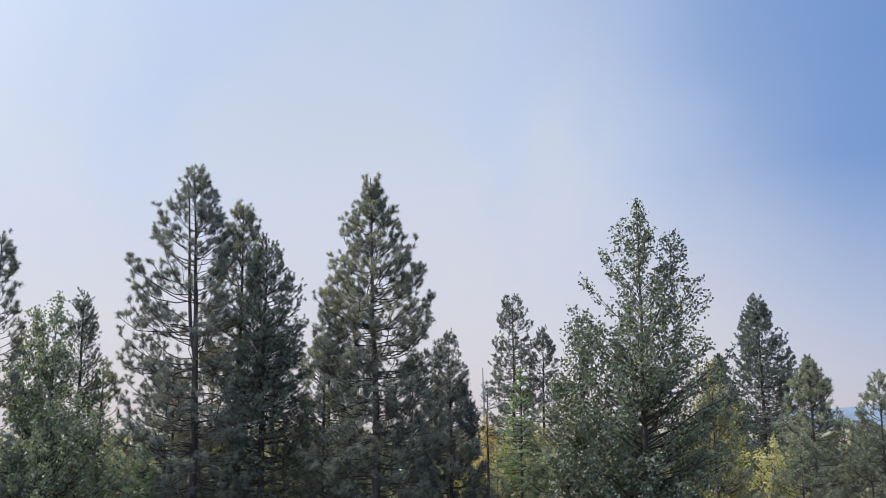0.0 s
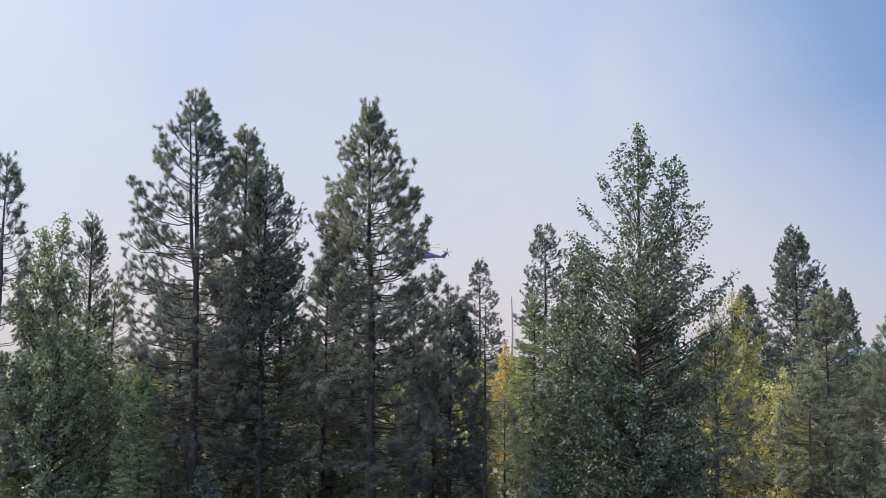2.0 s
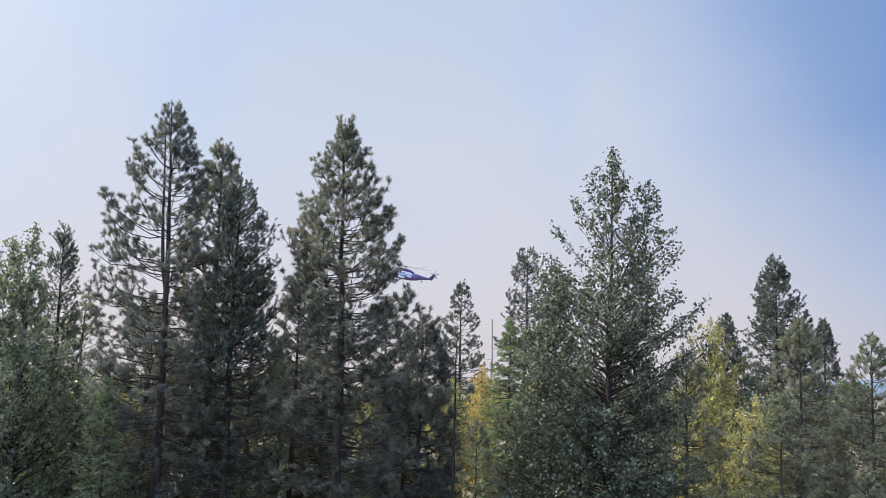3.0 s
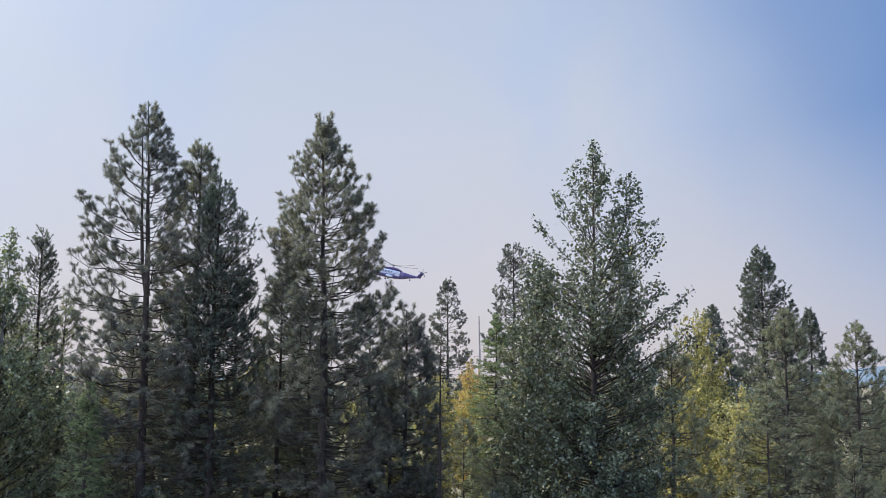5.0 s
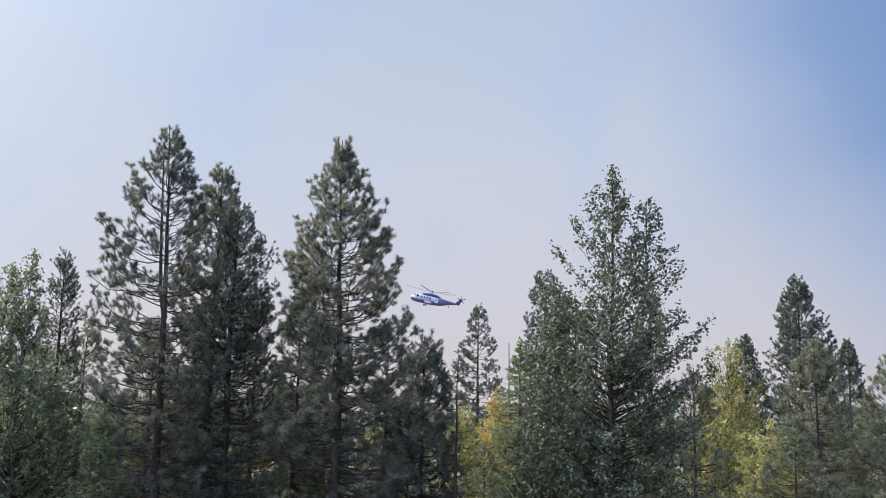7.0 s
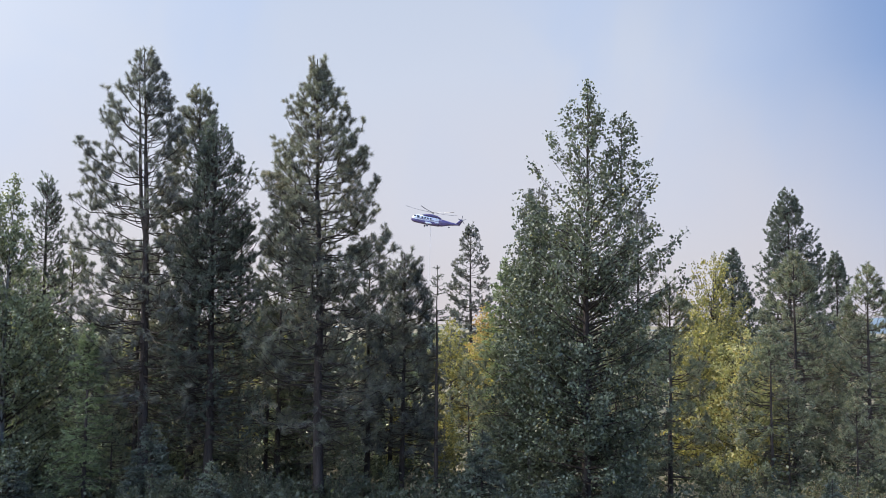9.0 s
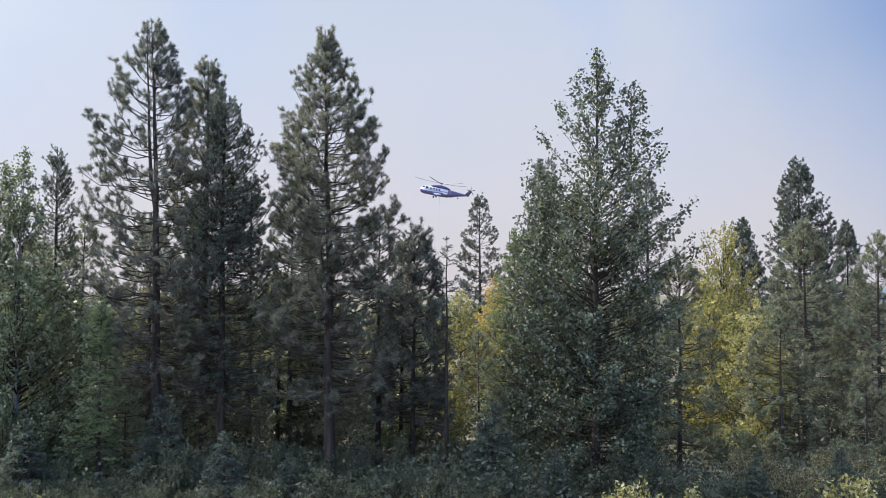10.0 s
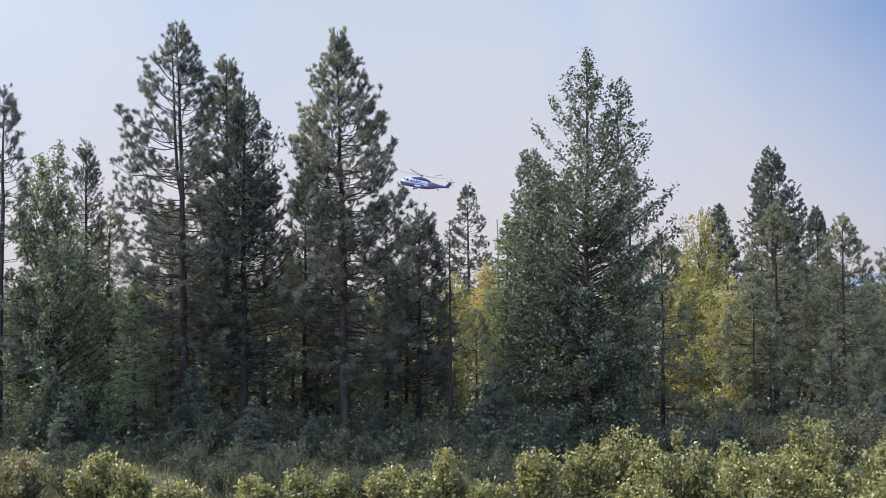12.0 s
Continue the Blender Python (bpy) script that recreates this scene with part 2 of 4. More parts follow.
def needles(rng, at, way, length, count, width, spread, stem):
    """Sprays of needles: count thin blades round each shoot."""
    n = len(at)
    d = unit(np.repeat(way, count, 0) + spread * unit(rng.normal(size=(n * count, 3))))
    o = np.repeat(at, count, 0) + np.repeat(way, count, 0) * (rng.uniform(-1, 0.35, (n * count, 1)) * stem)
    ln = np.repeat(length, count)[:, None] * rng.uniform(0.78, 1.06, (n * count, 1))
    side = unit(np.cross(d, rng.normal(size=d.shape))) * width * 0.5
    v = np.stack([o - side, o + side, o + d * ln], 1).reshape(-1, 3)
    return v, np.arange(len(v)).reshape(-1, 3)


def leaves(rng, at, size, droop=0.5, slim=0.40):
    """Loose leaves, each a folded kite of two faces hanging at its own angle."""
    n = len(at)
    d = unit(rng.normal(size=(n, 3)) + np.array([0, 0, -droop]))
    s = unit(np.cross(d, rng.normal(size=(n, 3))))
    up = np.cross(s, d)
    ln = size * rng.uniform(0.7, 1.2, (n, 1))
    mid = at + d * ln * 0.45
    v = np.stack([at, mid - s * ln * slim + up * ln * 0.12, at + d * ln, mid + s * ln * slim + up * ln * 0.12], 1).reshape(-1, 3)
    b = np.arange(n)[:, None] * 4
    f = np.concatenate([b + np.array([[0, 1, 2]]), b + np.array([[0, 2, 3]])], 1).reshape(-1, 3)
    return v, f


GROUPS = {"pine tree": "pines in the stand", "fir tree": "firs in the stand", "aspen tree": "aspens in the stand",
          "bush": "bushes on the bank", "shrub": "shrubs at the forest edge", "fir sapling": "fir saplings at the forest edge"}


def thing(name, at, label, category, group=""):
    e = new(name)
    e.empty_display_size = 0.3
    e.location = at
    return tagged(e, label, category, group or GROUPS.get(category, ""))


def crown_radius(prof, d, az):
    d0, lo, hi = (np.array(c) for c in zip(*prof))
    a, b = np.interp(d, d0, lo), np.interp(d, d0, hi)
    c = math.copysign(abs(math.cos(az)) ** 0.5, math.cos(az))
    return a + (b - a) * (c + 1) / 2


# ---- trees ----
def conifer(name, at, height, prof, bare, seed, label, mat, style="pine", spacing=0.32, per=6, dens=2.8,
            count=36, width=0.017, lean=(0, 0), leaders=(), stub=True, girth=0.0125, gaps=0.12, category="pine tree",
            size=1.0, limbs=0, inner=0.30, round_=1.6, low=1.0):
    """prof: rows of metres below the top, reach towards -x, reach towards +x. bare: height of the lowest live branches. low: share of shoots kept in the lower crown."""
    rng = np.random.default_rng(seed)
    tree = thing(name, at, label, category)
    zz = np.linspace(0, height, 14)
    wob = np.cumsum(rng.normal(0, 0.02, (14, 2)), 0) * (height / 14)
    wob -= np.linspace(0, 1, 14)[:, None] * wob[-1]
    axis = np.stack([wob[:, 0] + lean[0] * (zz / height - 1), wob[:, 1] + lean[1] * (zz / height - 1), zz], 1)
    stem = lambda z: np.array([np.interp(z, zz, axis[:, c]) for c in range(3)])
    r0 = girth * height
    rad = lambda z: np.maximum(r0 * np.maximum(1 - z / height, 0.0) ** 0.85, 0.012)
    t = Tubes()
    base = axis.copy()
    radii = rad(zz)
    radii[0] *= 1.35
    base[0, 2] -= 0.25
    t.add(base, radii, 9)
    for off, d_top, d_low in leaders:
        zl = np.linspace(height - d_low, height - d_top, 7)
        pl = np.array([stem(z) for z in zl]) + np.array([off, 0.05, 0]) * np.array([0, 0.8, 1, 1, 1, 1, 0.9])[:, None]
        t.add(pl, rad(zl) * 0.8, 7)
    under("trunk", t.mesh("trunk", BARK), tree)
    b = Tubes()
    at_, way_, len_ = [], [], []
    fir = style == "fir"
    d, n_br = 0.12, 0
    while d < height - bare:
        share = d / height
        for _ in range(per if d > 0.5 else 3):
            if rng.random() < gaps and d > 1.0:
                continue
            az = rng.uniform(0, 2 * math.pi)
            dt = max(0.05, d + rng.uniform(-1.3, 1.3) * spacing * min(1.0, d))
            reach = max(0.06, (1.0 if fir else 0.96) * crown_radius(prof, dt, az) * (rng.uniform(0.78, 1.06) if fir else rng.uniform(0.68, 1.06) if d > 0.8 else rng.uniform(0.8, 1.15)))
            if fir:
                rise = np.interp(share, [0, 0.1, 0.35, 0.7, 1], [0.9, 0.45, 0.1, -0.12, -0.25]) * reach
            else:
                rise = np.interp(share, [0, 0.1, 0.3, 0.6, 1], [1.4, 0.85, 0.48, 0.20, -0.04]) * reach
            rise += rng.normal(0, 0.16) * reach
            za = height - dt - rise
            if za < bare * 0.85:
                continue
            p0, p2 = stem(za), stem(height - dt)
            out = np.array([math.cos(az), math.sin(az), 0])
            p2 = stem(min(za, height)) + out * reach
            p2[2] = height - dt
            sag = (0.10 if fir else 0.22) * reach
            p1 = (p0 + p2) / 2 + out * reach * (0.12 if fir else 0.20) - np.array([0, 0, sag])
            s = np.linspace(0, 1, 6)[:, None]
            path = (1 - s) ** 2 * p0 + 2 * s * (1 - s) * p1 + s ** 2 * p2
            path[1:-1] += rng.normal(0, 0.025 * reach, (4, 3))
            br = min(0.008 + 0.007 * reach, rad(za) * 0.7)
            if reach > 0.9 and n_br < limbs:
                one = Tubes()
                one.add(path, np.linspace(br, 0.006, 6), 5)
                under("limb", one.mesh("limb", TWIG), tree)
                n_br += 1
            else:
                b.add(path, np.linspace(br, 0.006, 6), 4)
            m = int(reach * dens * np.interp(share, [0.40, 0.60], [1.0, low]) + (1.5 if low == 1.0 or share < 0.45 else rng.random()))
            tip = unit(path[-1] - path[-2])
            if m:
                at_.append(path[-1][None])
                way_.append((tip + np.array([0, 0, 0.25]))[None])
                len_.append([1.0])
            if fir:
                ss = rng.uniform(0.12, 1.0, m)
            else:
                ss = inner + (1.0 - inner) * (np.arange(m) + rng.uniform(0.1, 0.9, m)) / m
            for sv in ss:
                p = (1 - sv) ** 2 * p0 + 2 * sv * (1 - sv) * p1 + sv ** 2 * p2
                tang = unit((1 - sv) * (p1 - p0) + sv * (p2 - p1))
                sd = unit(np.cross(tang, [0, 0, 1.0])) * rng.choice([-1, 1])
                if fir:
                    w = unit(tang * rng.uniform(0.5, 1.1) + sd + np.array([0, 0, rng.uniform(-0.35, 0.15)]))
                    tl = (0.10 + 0.34 * reach * (1.05 - sv)) * rng.uniform(0.6, 1.2)
                    k = max(2, int(tl / (0.085 * size)))
                else:
                    w = unit(tang * rng.uniform(0.4, 1.0) + sd * rng.uniform(0.3, 1.1) + np.array([0, 0, rng.uniform(-0.15, 0.9)]))
                    tl = (0.22 + 0.26 * min(reach, 2.0) * (1.1 - sv)) * rng.uniform(0.6, 1.3)
                    k = 1
                q = p + w * tl
                q[2] += 0.15 * tl if not fir else -0.08 * tl
                if tl > 0.16:
                    b.add(np.array([p, (p + q) / 2 + rng.normal(0, 0.02, 3), q]), np.array([0.008, 0.006, 0.004]), 3)
                u = np.linspace(1, 0.4 if not fir else 0.12, k)[:, None]
                if not fir and tl > 0.3:
                    for turn in (-1, 1):
                        w2 = unit(w + turn * rng.uniform(0.5, 1.0) * unit(np.cross(w, rng.normal(size=3))) + np.array([0, 0, 0.25]))
                        p3 = p + (q - p) * rng.uniform(0.45, 0.75)
                        q2 = p3 + w2 * rng.uniform(0.16, 0.30)
                        b.add(np.array([p3, (p3 + q2) / 2, q2]), np.array([0.006, 0.005, 0.004]), 3)
                        at_.append(q2[None])
                        way_.append(w2[None])
                        len_.append([1.0])
                at_.append(p + (q - p) * u)
                way_.append(np.repeat((w + np.array([0, 0, 0.35 if not fir else -0.05]))[None], k, 0))
                len_.append(np.full(k, 1.0))
        d += spacing * rng.uniform(0.8, 1.2) * (0.5 if d < 1.5 else 1.0)
    if stub:
        for z in np.arange(1.0, bare + 1.5, 0.33 if bare < 3 else 0.11):
            az = rng.uniform(0, 2 * math.pi)
            ln = rng.uniform(0.5, 1.5 if bare < 3 else 2.3)
            p0 = stem(z)
            p2 = p0 + np.array([math.cos(az) * ln, math.sin(az) * ln, rng.uniform(-0.25, 0.2) * ln])
            b.add(np.array([p0, (p0 + p2) / 2 + rng.normal(0, 0.06, 3), p2]), np.array([0.02, 0.012, 0.004]), 4)
    under("branchwork", b.mesh("branchwork", TWIG), tree, "", "stuff")
    at_, way_, len_ = np.concatenate(at_), unit(np.concatenate(way_)), np.concatenate(len_)
    if fir:
        v, f = needles(rng, at_, way_, len_ * 0.085 * size, count, width, 1.0, 0.09 * size)
    else:
        v, f = needles(rng, at_, way_, len_ * rng.uniform(0.12, 0.185, len(len_)) * size, count, width, round_, 0.09 * size)
    under("crown", raw_mesh("crown", v, f, mat), tree, "", "stuff")
    return tree


def broadleaf(name, at, height, prof, bare, seed, label, mat, leaf=0.095, spacing=0.20, per=5, dens=6.5, per_twig=9,
              tops=((0, 0, 0),), bark=BARK_PALE, rise=(1.5, 0.8, 0.35), gaps=0.1, girth=0.011, category="poplar tree", scatter=0.16, limbs=0, airy=1.0):
    """A leafy tree. tops: leaders as sideways offset, metres below the top, metres below the top where they part.
    airy: share of the twigs kept in the upper crown."""
    rng = np.random.default_rng(seed)
    tree = thing(name, at, label, category)
    zz = np.linspace(0, height, 12)
    wob = np.cumsum(rng.normal(0, 0.025, (12, 2)), 0) * (height / 12)
    wob -= np.linspace(0, 1, 12)[:, None] * wob[-1]
    axis = np.stack([wob[:, 0], wob[:, 1], zz], 1)
    stem = lambda z: np.array([np.interp(z, zz, axis[:, c]) for c in range(3)])
    rad = lambda z: np.maximum(girth * height * np.maximum(1 - z / height, 0.0) ** 0.9, 0.008)
    t = Tubes()
    base = axis.copy()
    base[0, 2] -= 0.25
    t.add(base, rad(zz), 8)
    stems = [(0, 0)]
    for off, d_top, d_low in tops:
        if off:
            s = np.linspace(0, 1, 7)
            zl = height - d_low + s * (d_low - d_top)
            pl = np.array([stem(z) for z in zl]) + np.array([1.0, 0.1, 0]) * (off * np.minimum(1, s * 1.6))[:, None]
            t.add(pl, np.maximum(rad(zl) * 0.9, 0.012) * (1 - 0.6 * s), 6)
            stems.append((off, d_top))
    under("trunk", t.mesh("trunk", bark), tree)
    b, spots, n_br = Tubes(), [], 0
    d = 0.05
    while d < height - bare:
        share = d / height
        for _ in range(per if d > 0.5 else 2):
            if rng.random() < gaps and d > 0.8:
                continue
            off, d_top = stems[rng.integers(len(stems))] if d < 3.5 else (0, 0)
            if d < d_top + 0.05:
                off, d_top = 0, 0
            az = rng.uniform(0, 2 * math.pi)
            dt = d + rng.uniform(-0.5, 0.5) * spacing
            full = crown_radius(prof, dt, az)
            if off:
                full = min(full, 0.15 + 0.42 * (dt - d_top))
            reach = max(0.05, full * rng.uniform(0.5, 1.06))
            up = np.interp(share, [0, 0.3, 1], rise) * reach
            za = max(height - dt - up, bare * 0.8)
            out = np.array([math.cos(az), math.sin(az), 0])
            p0 = stem(za) + np.array([off, 0, 0])
            p2 = p0 + out * reach
            p2[2] = height - dt
            p1 = (p0 + p2) / 2 + out * reach * 0.15 - np.array([0, 0, 0.05 * reach])
            s = np.linspace(0, 1, 5)[:, None]
            path = (1 - s) ** 2 * p0 + 2 * s * (1 - s) * p1 + s ** 2 * p2
            path[1:-1] += rng.normal(0, 0.03 * reach, (3, 3))
            if reach > 1.0 and n_br < limbs:
                one = Tubes()
                one.add(path, np.linspace(min(0.007 + 0.006 * reach, rad(za)), 0.004, 5), 5)
                under("limb", one.mesh("limb", TWIG), tree)
                n_br += 1
            else:
                b.add(path, np.linspace(min(0.008 + 0.009 * reach, rad(za)), 0.004, 5), 4)
            for sv in np.concatenate([[1.0], rng.uniform(0.18, 1.0, int(reach * dens * np.interp(share, [0, 0.42, 0.6], [airy, airy, 1.0]) + 1))]):
                p = (1 - sv) ** 2 * p0 + 2 * sv * (1 - sv) * p1 + sv ** 2 * p2
                w = unit(out + rng.normal(0, 0.7, 3) + np.array([0, 0, 0.6]))
                tl = (0.12 + 0.22 * reach * (1.1 - sv)) * rng.uniform(0.6, 1.3)
                q = p + w * tl
                if tl > 0.2:
                    b.add(np.array([p, (p + q) / 2, q]), np.array([0.006, 0.005, 0.003]), 3)
                u = rng.uniform(0.1, 1.05, (per_twig, 1))
                spots.append(p + (q - p) * u + rng.normal(0, scatter * 0.45, (per_twig, 3)))
        d += spacing * rng.uniform(0.8, 1.2)
    under("branchwork", b.mesh("branchwork", TWIG), tree, "", "stuff")
    v, f = leaves(rng, np.concatenate(spots), leaf)
    under("crown", raw_mesh("crown", v, f, mat), tree, "", "stuff")
    return tree


def bush(name, at, height, width, seed, label, mat, leaf=0.085, stems=24, twigs=12, per_twig=9, category="bush", scatter=0.06):
    """Many stems from one root, arching outwards, leafy along their upper two thirds."""
    rng = np.random.default_rng(seed)
    ob = thing(name, at, label, category)
    b, spots = Tubes(), []
    for _ in range(stems):
        az = rng.uniform(0, 2 * math.pi)
        reach = width * math.sqrt(rng.random())
        h = height * rng.uniform(0.52, 1.0) * (1 - 0.3 * (reach / width) ** 2)
        out = np.array([math.cos(az), math.sin(az), 0])
        p0 = out * 0.12 * rng.random() + np.array([0, 0, -0.1])
        p1 = out * reach * 0.35 + np.array([0, 0, h * 0.65])
        p2 = out * reach + np.array([0, 0, h])
        s = np.linspace(0, 1, 6)[:, None]
        path = (1 - s) ** 2 * p0 + 2 * s * (1 - s) * p1 + s ** 2 * p2
        b.add(path, np.linspace(0.016, 0.004, 6), 4)
        for sv in np.concatenate([[1.0, 0.97], rng.uniform(0.3, 1.0, twigs)]):
            p = (1 - sv) ** 2 * p0 + 2 * sv * (1 - sv) * p1 + sv ** 2 * p2
            w = unit(rng.normal(0, 0.6, 3) + out * 0.3 + np.array([0, 0, 1.7]))
            tl = rng.uniform(0.12, 0.32) * (0.6 + 0.4 * height) * (0.7 if sv > 0.96 else 1)
            q = p + w * tl
            b.add(np.array([p, (p + q) / 2 + rng.normal(0, 0.01, 3), q]), np.array([0.006, 0.005, 0.003]), 3)
            u = rng.uniform(0.1, 1.05, (per_twig, 1))
            spots.append(p + (q - p) * u + rng.normal(0, scatter, (per_twig, 3)))
    under("stemwork", b.mesh("stemwork", TWIG), ob, "", "stuff")
    v, f = leaves(rng, np.concatenate(spots), leaf, -0.1, 0.27)
    under("crown", raw_mesh("crown", v, f, mat), ob, "", "stuff")
    return ob


# ---- ground ----
GROUND = -0.8


def ground_z(x, y):
    """The camera's bank falls to the flat forest floor; low humps all over."""
    s = min(1.0, max(0.0, (y + 0.5) / 20.5))
    s = s * s * (3 - 2 * s)
    hump = 0.12 * noise.noise((x * 0.23, y * 0.23, 3.1)) if abs(x) < 120 and abs(y) < 160 else 0.0
    return 3.2 + (GROUND - 3.2) * s + hump


def build_ground():
    xs = np.concatenate([[-4000, -1200, -400, -150], np.arange(-60, 60.1, 1.5), [150, 400, 1200, 4000]])
    ys = np.concatenate([[-4000, -1200, -300, -80, -30], np.arange(-12, 100.1, 1.5), [150, 300, 900, 4500]])
    v = [(x, y, ground_z(x, y)) for y in ys for x in xs]
    n = len(xs)
    f = [(j * n + i, j * n + i + 1, (j + 1) * n + i + 1, (j + 1) * n + i) for j in range(len(ys) - 1) for i in range(n - 1)]
    ob = new("ground", raw_mesh("ground", v, f, SOIL, True))
    tagged(ob, "brown forest floor with dry grass and litter", "ground", "", "structure")


build_ground()


def build_hill():
    """A long low ridge, far off, forested."""
    xs = np.linspace(-900, 1500, 121)
    v, f = [], []
    for k, (dy, share) in enumerate([(0, 0), (60, 0.55), (140, 1.0), (320, 0.4), (500, 0.0)]):
        for x in xs:
            top = np.interp(x, [-900, 240, 310, 370, 460, 700, 1500], [-5, -5, 2, 12, 20, 30, 20])
            crest = top + 2.2 * noise.noise((x * 0.02, 0.0, 0.0)) + 1.6 * noise.noise((x * 0.11, 4.0, 0.0))
            v.append((x, 1000 + dy, GROUND - 0.5 + share * (crest + 6)))
    n = len(xs)
    for k in range(4):
        for i in range(n - 1):
            f.append((k * n + i, k * n + i + 1, (k + 1) * n + i + 1, (k + 1) * n + i))
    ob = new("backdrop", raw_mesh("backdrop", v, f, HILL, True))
    tagged(ob, "distant forested ridge on the horizon, blue haze in its colour", "hill", "", "structure")


build_hill()


def stand(x, y):
    return (x, y, ground_z(x, y))


def tall(x, y, top):
    return top - ground_z(x, y)


# ---- the near row ----
conifer("pine_tree", stand(-10.7, 30.9), tall(-10.7, 30.9, 14.58),
        [(0, .15, .15), (.4, .45, .45), (.9, .6, .6), (1.9, 1.6, 1.05), (3.5, 2.5, 1.4), (4.4, 2.7, 1.75), (5.7, 2.8, 2.0), (7.5, 2.9, 2.3), (9.4, 2.8, 2.4), (12.5, 2.4, 2.2)],
        3.4, 11, "tall open ponderosa pine with sparse needle tufts and twin leaders", PINE_BLUE, dens=2.7, per=7, spacing=0.36, gaps=0.14, limbs=60, inner=0.30, count=64, width=0.012, round_=1.7, low=0.58,
        leaders=((-0.22, 0.7, 6.5),), lean=(-0.45, 0))
conifer("pine_tree", stand(-9.5, 33.0), tall(-9.5, 33.0, 13.71),
        [(0, .1, .1), (.8, .6, .55), (1.8, 1.0, .7), (3.2, 1.2, .9), (5.5, 1.8, 1.5), (9, 2.2, 2.0), (13, 1.9, 1.8)],
        3.0, 12, "dense green pine standing behind a dark fir", PINE, limbs=40, count=60, width=0.012, round_=1.7, per=7, spacing=0.33, dens=2.8, low=0.58)
conifer("fir_tree", stand(-8.3, 31.5), tall(-8.3, 31.5, 12.35),
        [(0, .05, .05), (.6, .35, .35), (1.4, .7, .85), (2.2, .9, 1.55), (3.5, 1.2, 1.6), (5.3, 1.6, 1.8), (8, 2.0, 2.1), (12, 1.9, 1.9)],
        2.2, 13, "dark dense fir with drooping boughs beside the pines", FIR, spacing=0.26, per=9, dens=4.8, count=32, width=0.014, size=0.62, round_=1.8, limbs=40, gaps=0.05, inner=0.15, low=0.5, category="fir tree")
conifer("pine_tree", stand(-4.7, 31.0), tall(-4.7, 31.0, 14.15),
        [(0, .15, .15), (.4, .2, .28), (.8, .36, .52), (1.7, 1.05, 1.4), (2.7, 1.35, 1.5), (3.5, 1.7, 2.0), (4.3, 2.1, 2.2), (5.4, 2.1, 2.3), (7.2, 2.5, 2.7), (9, 2.7, 2.9), (11, 2.6, 2.7), (13, 2.2, 2.2)],
        2.6, 14, "tall dense ponderosa pine with some browning needles", PINE, dens=3.0, per=8, spacing=0.31, lean=(-0.38, 0), limbs=60, inner=0.24, count=64, width=0.012, round_=1.7, low=0.58)
conifer("pine_tree", stand(-16.2, 29.0), tall(-16.2, 29.0, 11.95),
        [(0, .1, .1), (.8, .45, .45), (1.9, .85, .6), (3.3, 1.15, .85), (5, 1.3, 1.1), (7, 1.5, 1.3), (12, 1.4, 1.4)],
        2.0, 15, "slender sparse young pine with a bare leader", PINE_BLUE, dens=2.8, per=5, spacing=0.38, gaps=0.15, limbs=40, inner=0.36, count=64, width=0.012, round_=1.7)
conifer("pine_tree", stand(-18.6, 30.0), tall(-18.6, 30.0, 9.1),
        [(0, .1, .1), (1, .6, .6), (3, 1.2, 1.2), (6, 1.5, 1.5), (9, 1.2, 1.2)],
        1.2, 16, "dark green pine at the edge of the stand", PINE_BLUE)
broadleaf("aspen_tree", stand(-14.9, 30.4), tall(-14.9, 30.4, 10.15),
          [(0, .05, .05), (.6, .2, .2), (1.4, .5, .45), (2.4, .95, .8), (3.4, 1.2, 1.7), (5, 1.5, 2.5), (7, 2.0, 2.9), (11, 2.0, 2.6)],
          0.6, 17, "sunlit yellow-green aspen with two narrow spires", ASPEN, tops=((0, 0, 0), (-0.75, 0.45, 4.0)), rise=(2.2, 1.0, 0.5), dens=6.5, per=9, per_twig=10, spacing=0.18, leaf=0.10, scatter=0.14, gaps=0.15, limbs=30, category="aspen tree")
conifer("fir_tree", stand(-15.0, 32.7), tall(-15.0, 32.7, 10.65),
        [(0, .05, .05), (.5, .22, .22), (1.2, .5, .5), (2.4, .75, .75), (4.5, .9, .9), (8, 1.1, 1.1), (11, 1.1, 1.1)],
        1.5, 18, "narrow dark fir among aspens", FIR, spacing=0.24, per=7, dens=4.0, count=24, width=0.016, size=0.60, gaps=0.1, limbs=20, category="fir tree")
conifer("pine_tree", stand(-2.15, 34.0), tall(-2.15, 34.0, 7.9),
        [(0, .1, .1), (.6, .55, .55), (1.6, 1.0, 1.0), (3, 1.45, 1.3), (6, 1.6, 1.4), (9, 1.4, 1.2)],
        1.2, 19, "young pine standing behind the tall ones", PINE_BLUE, dens=3.8, per=8)
conifer("spruce_sapling", stand(-0.84, 33.0), tall(-0.84, 33.0, 7.4),
        [(0, .04, .04), (.6, .22, .22), (1.6, .4, .4), (3, .55, .55), (6, .6, .6), (8, .5, .5)],
        1.4, 20, "thin half-dead spruce with short sparse branches", FIR, style="fir", spacing=0.36, per=4, dens=5.0, count=7, width=0.016, gaps=0.3, girth=0.011, category="spruce tree")
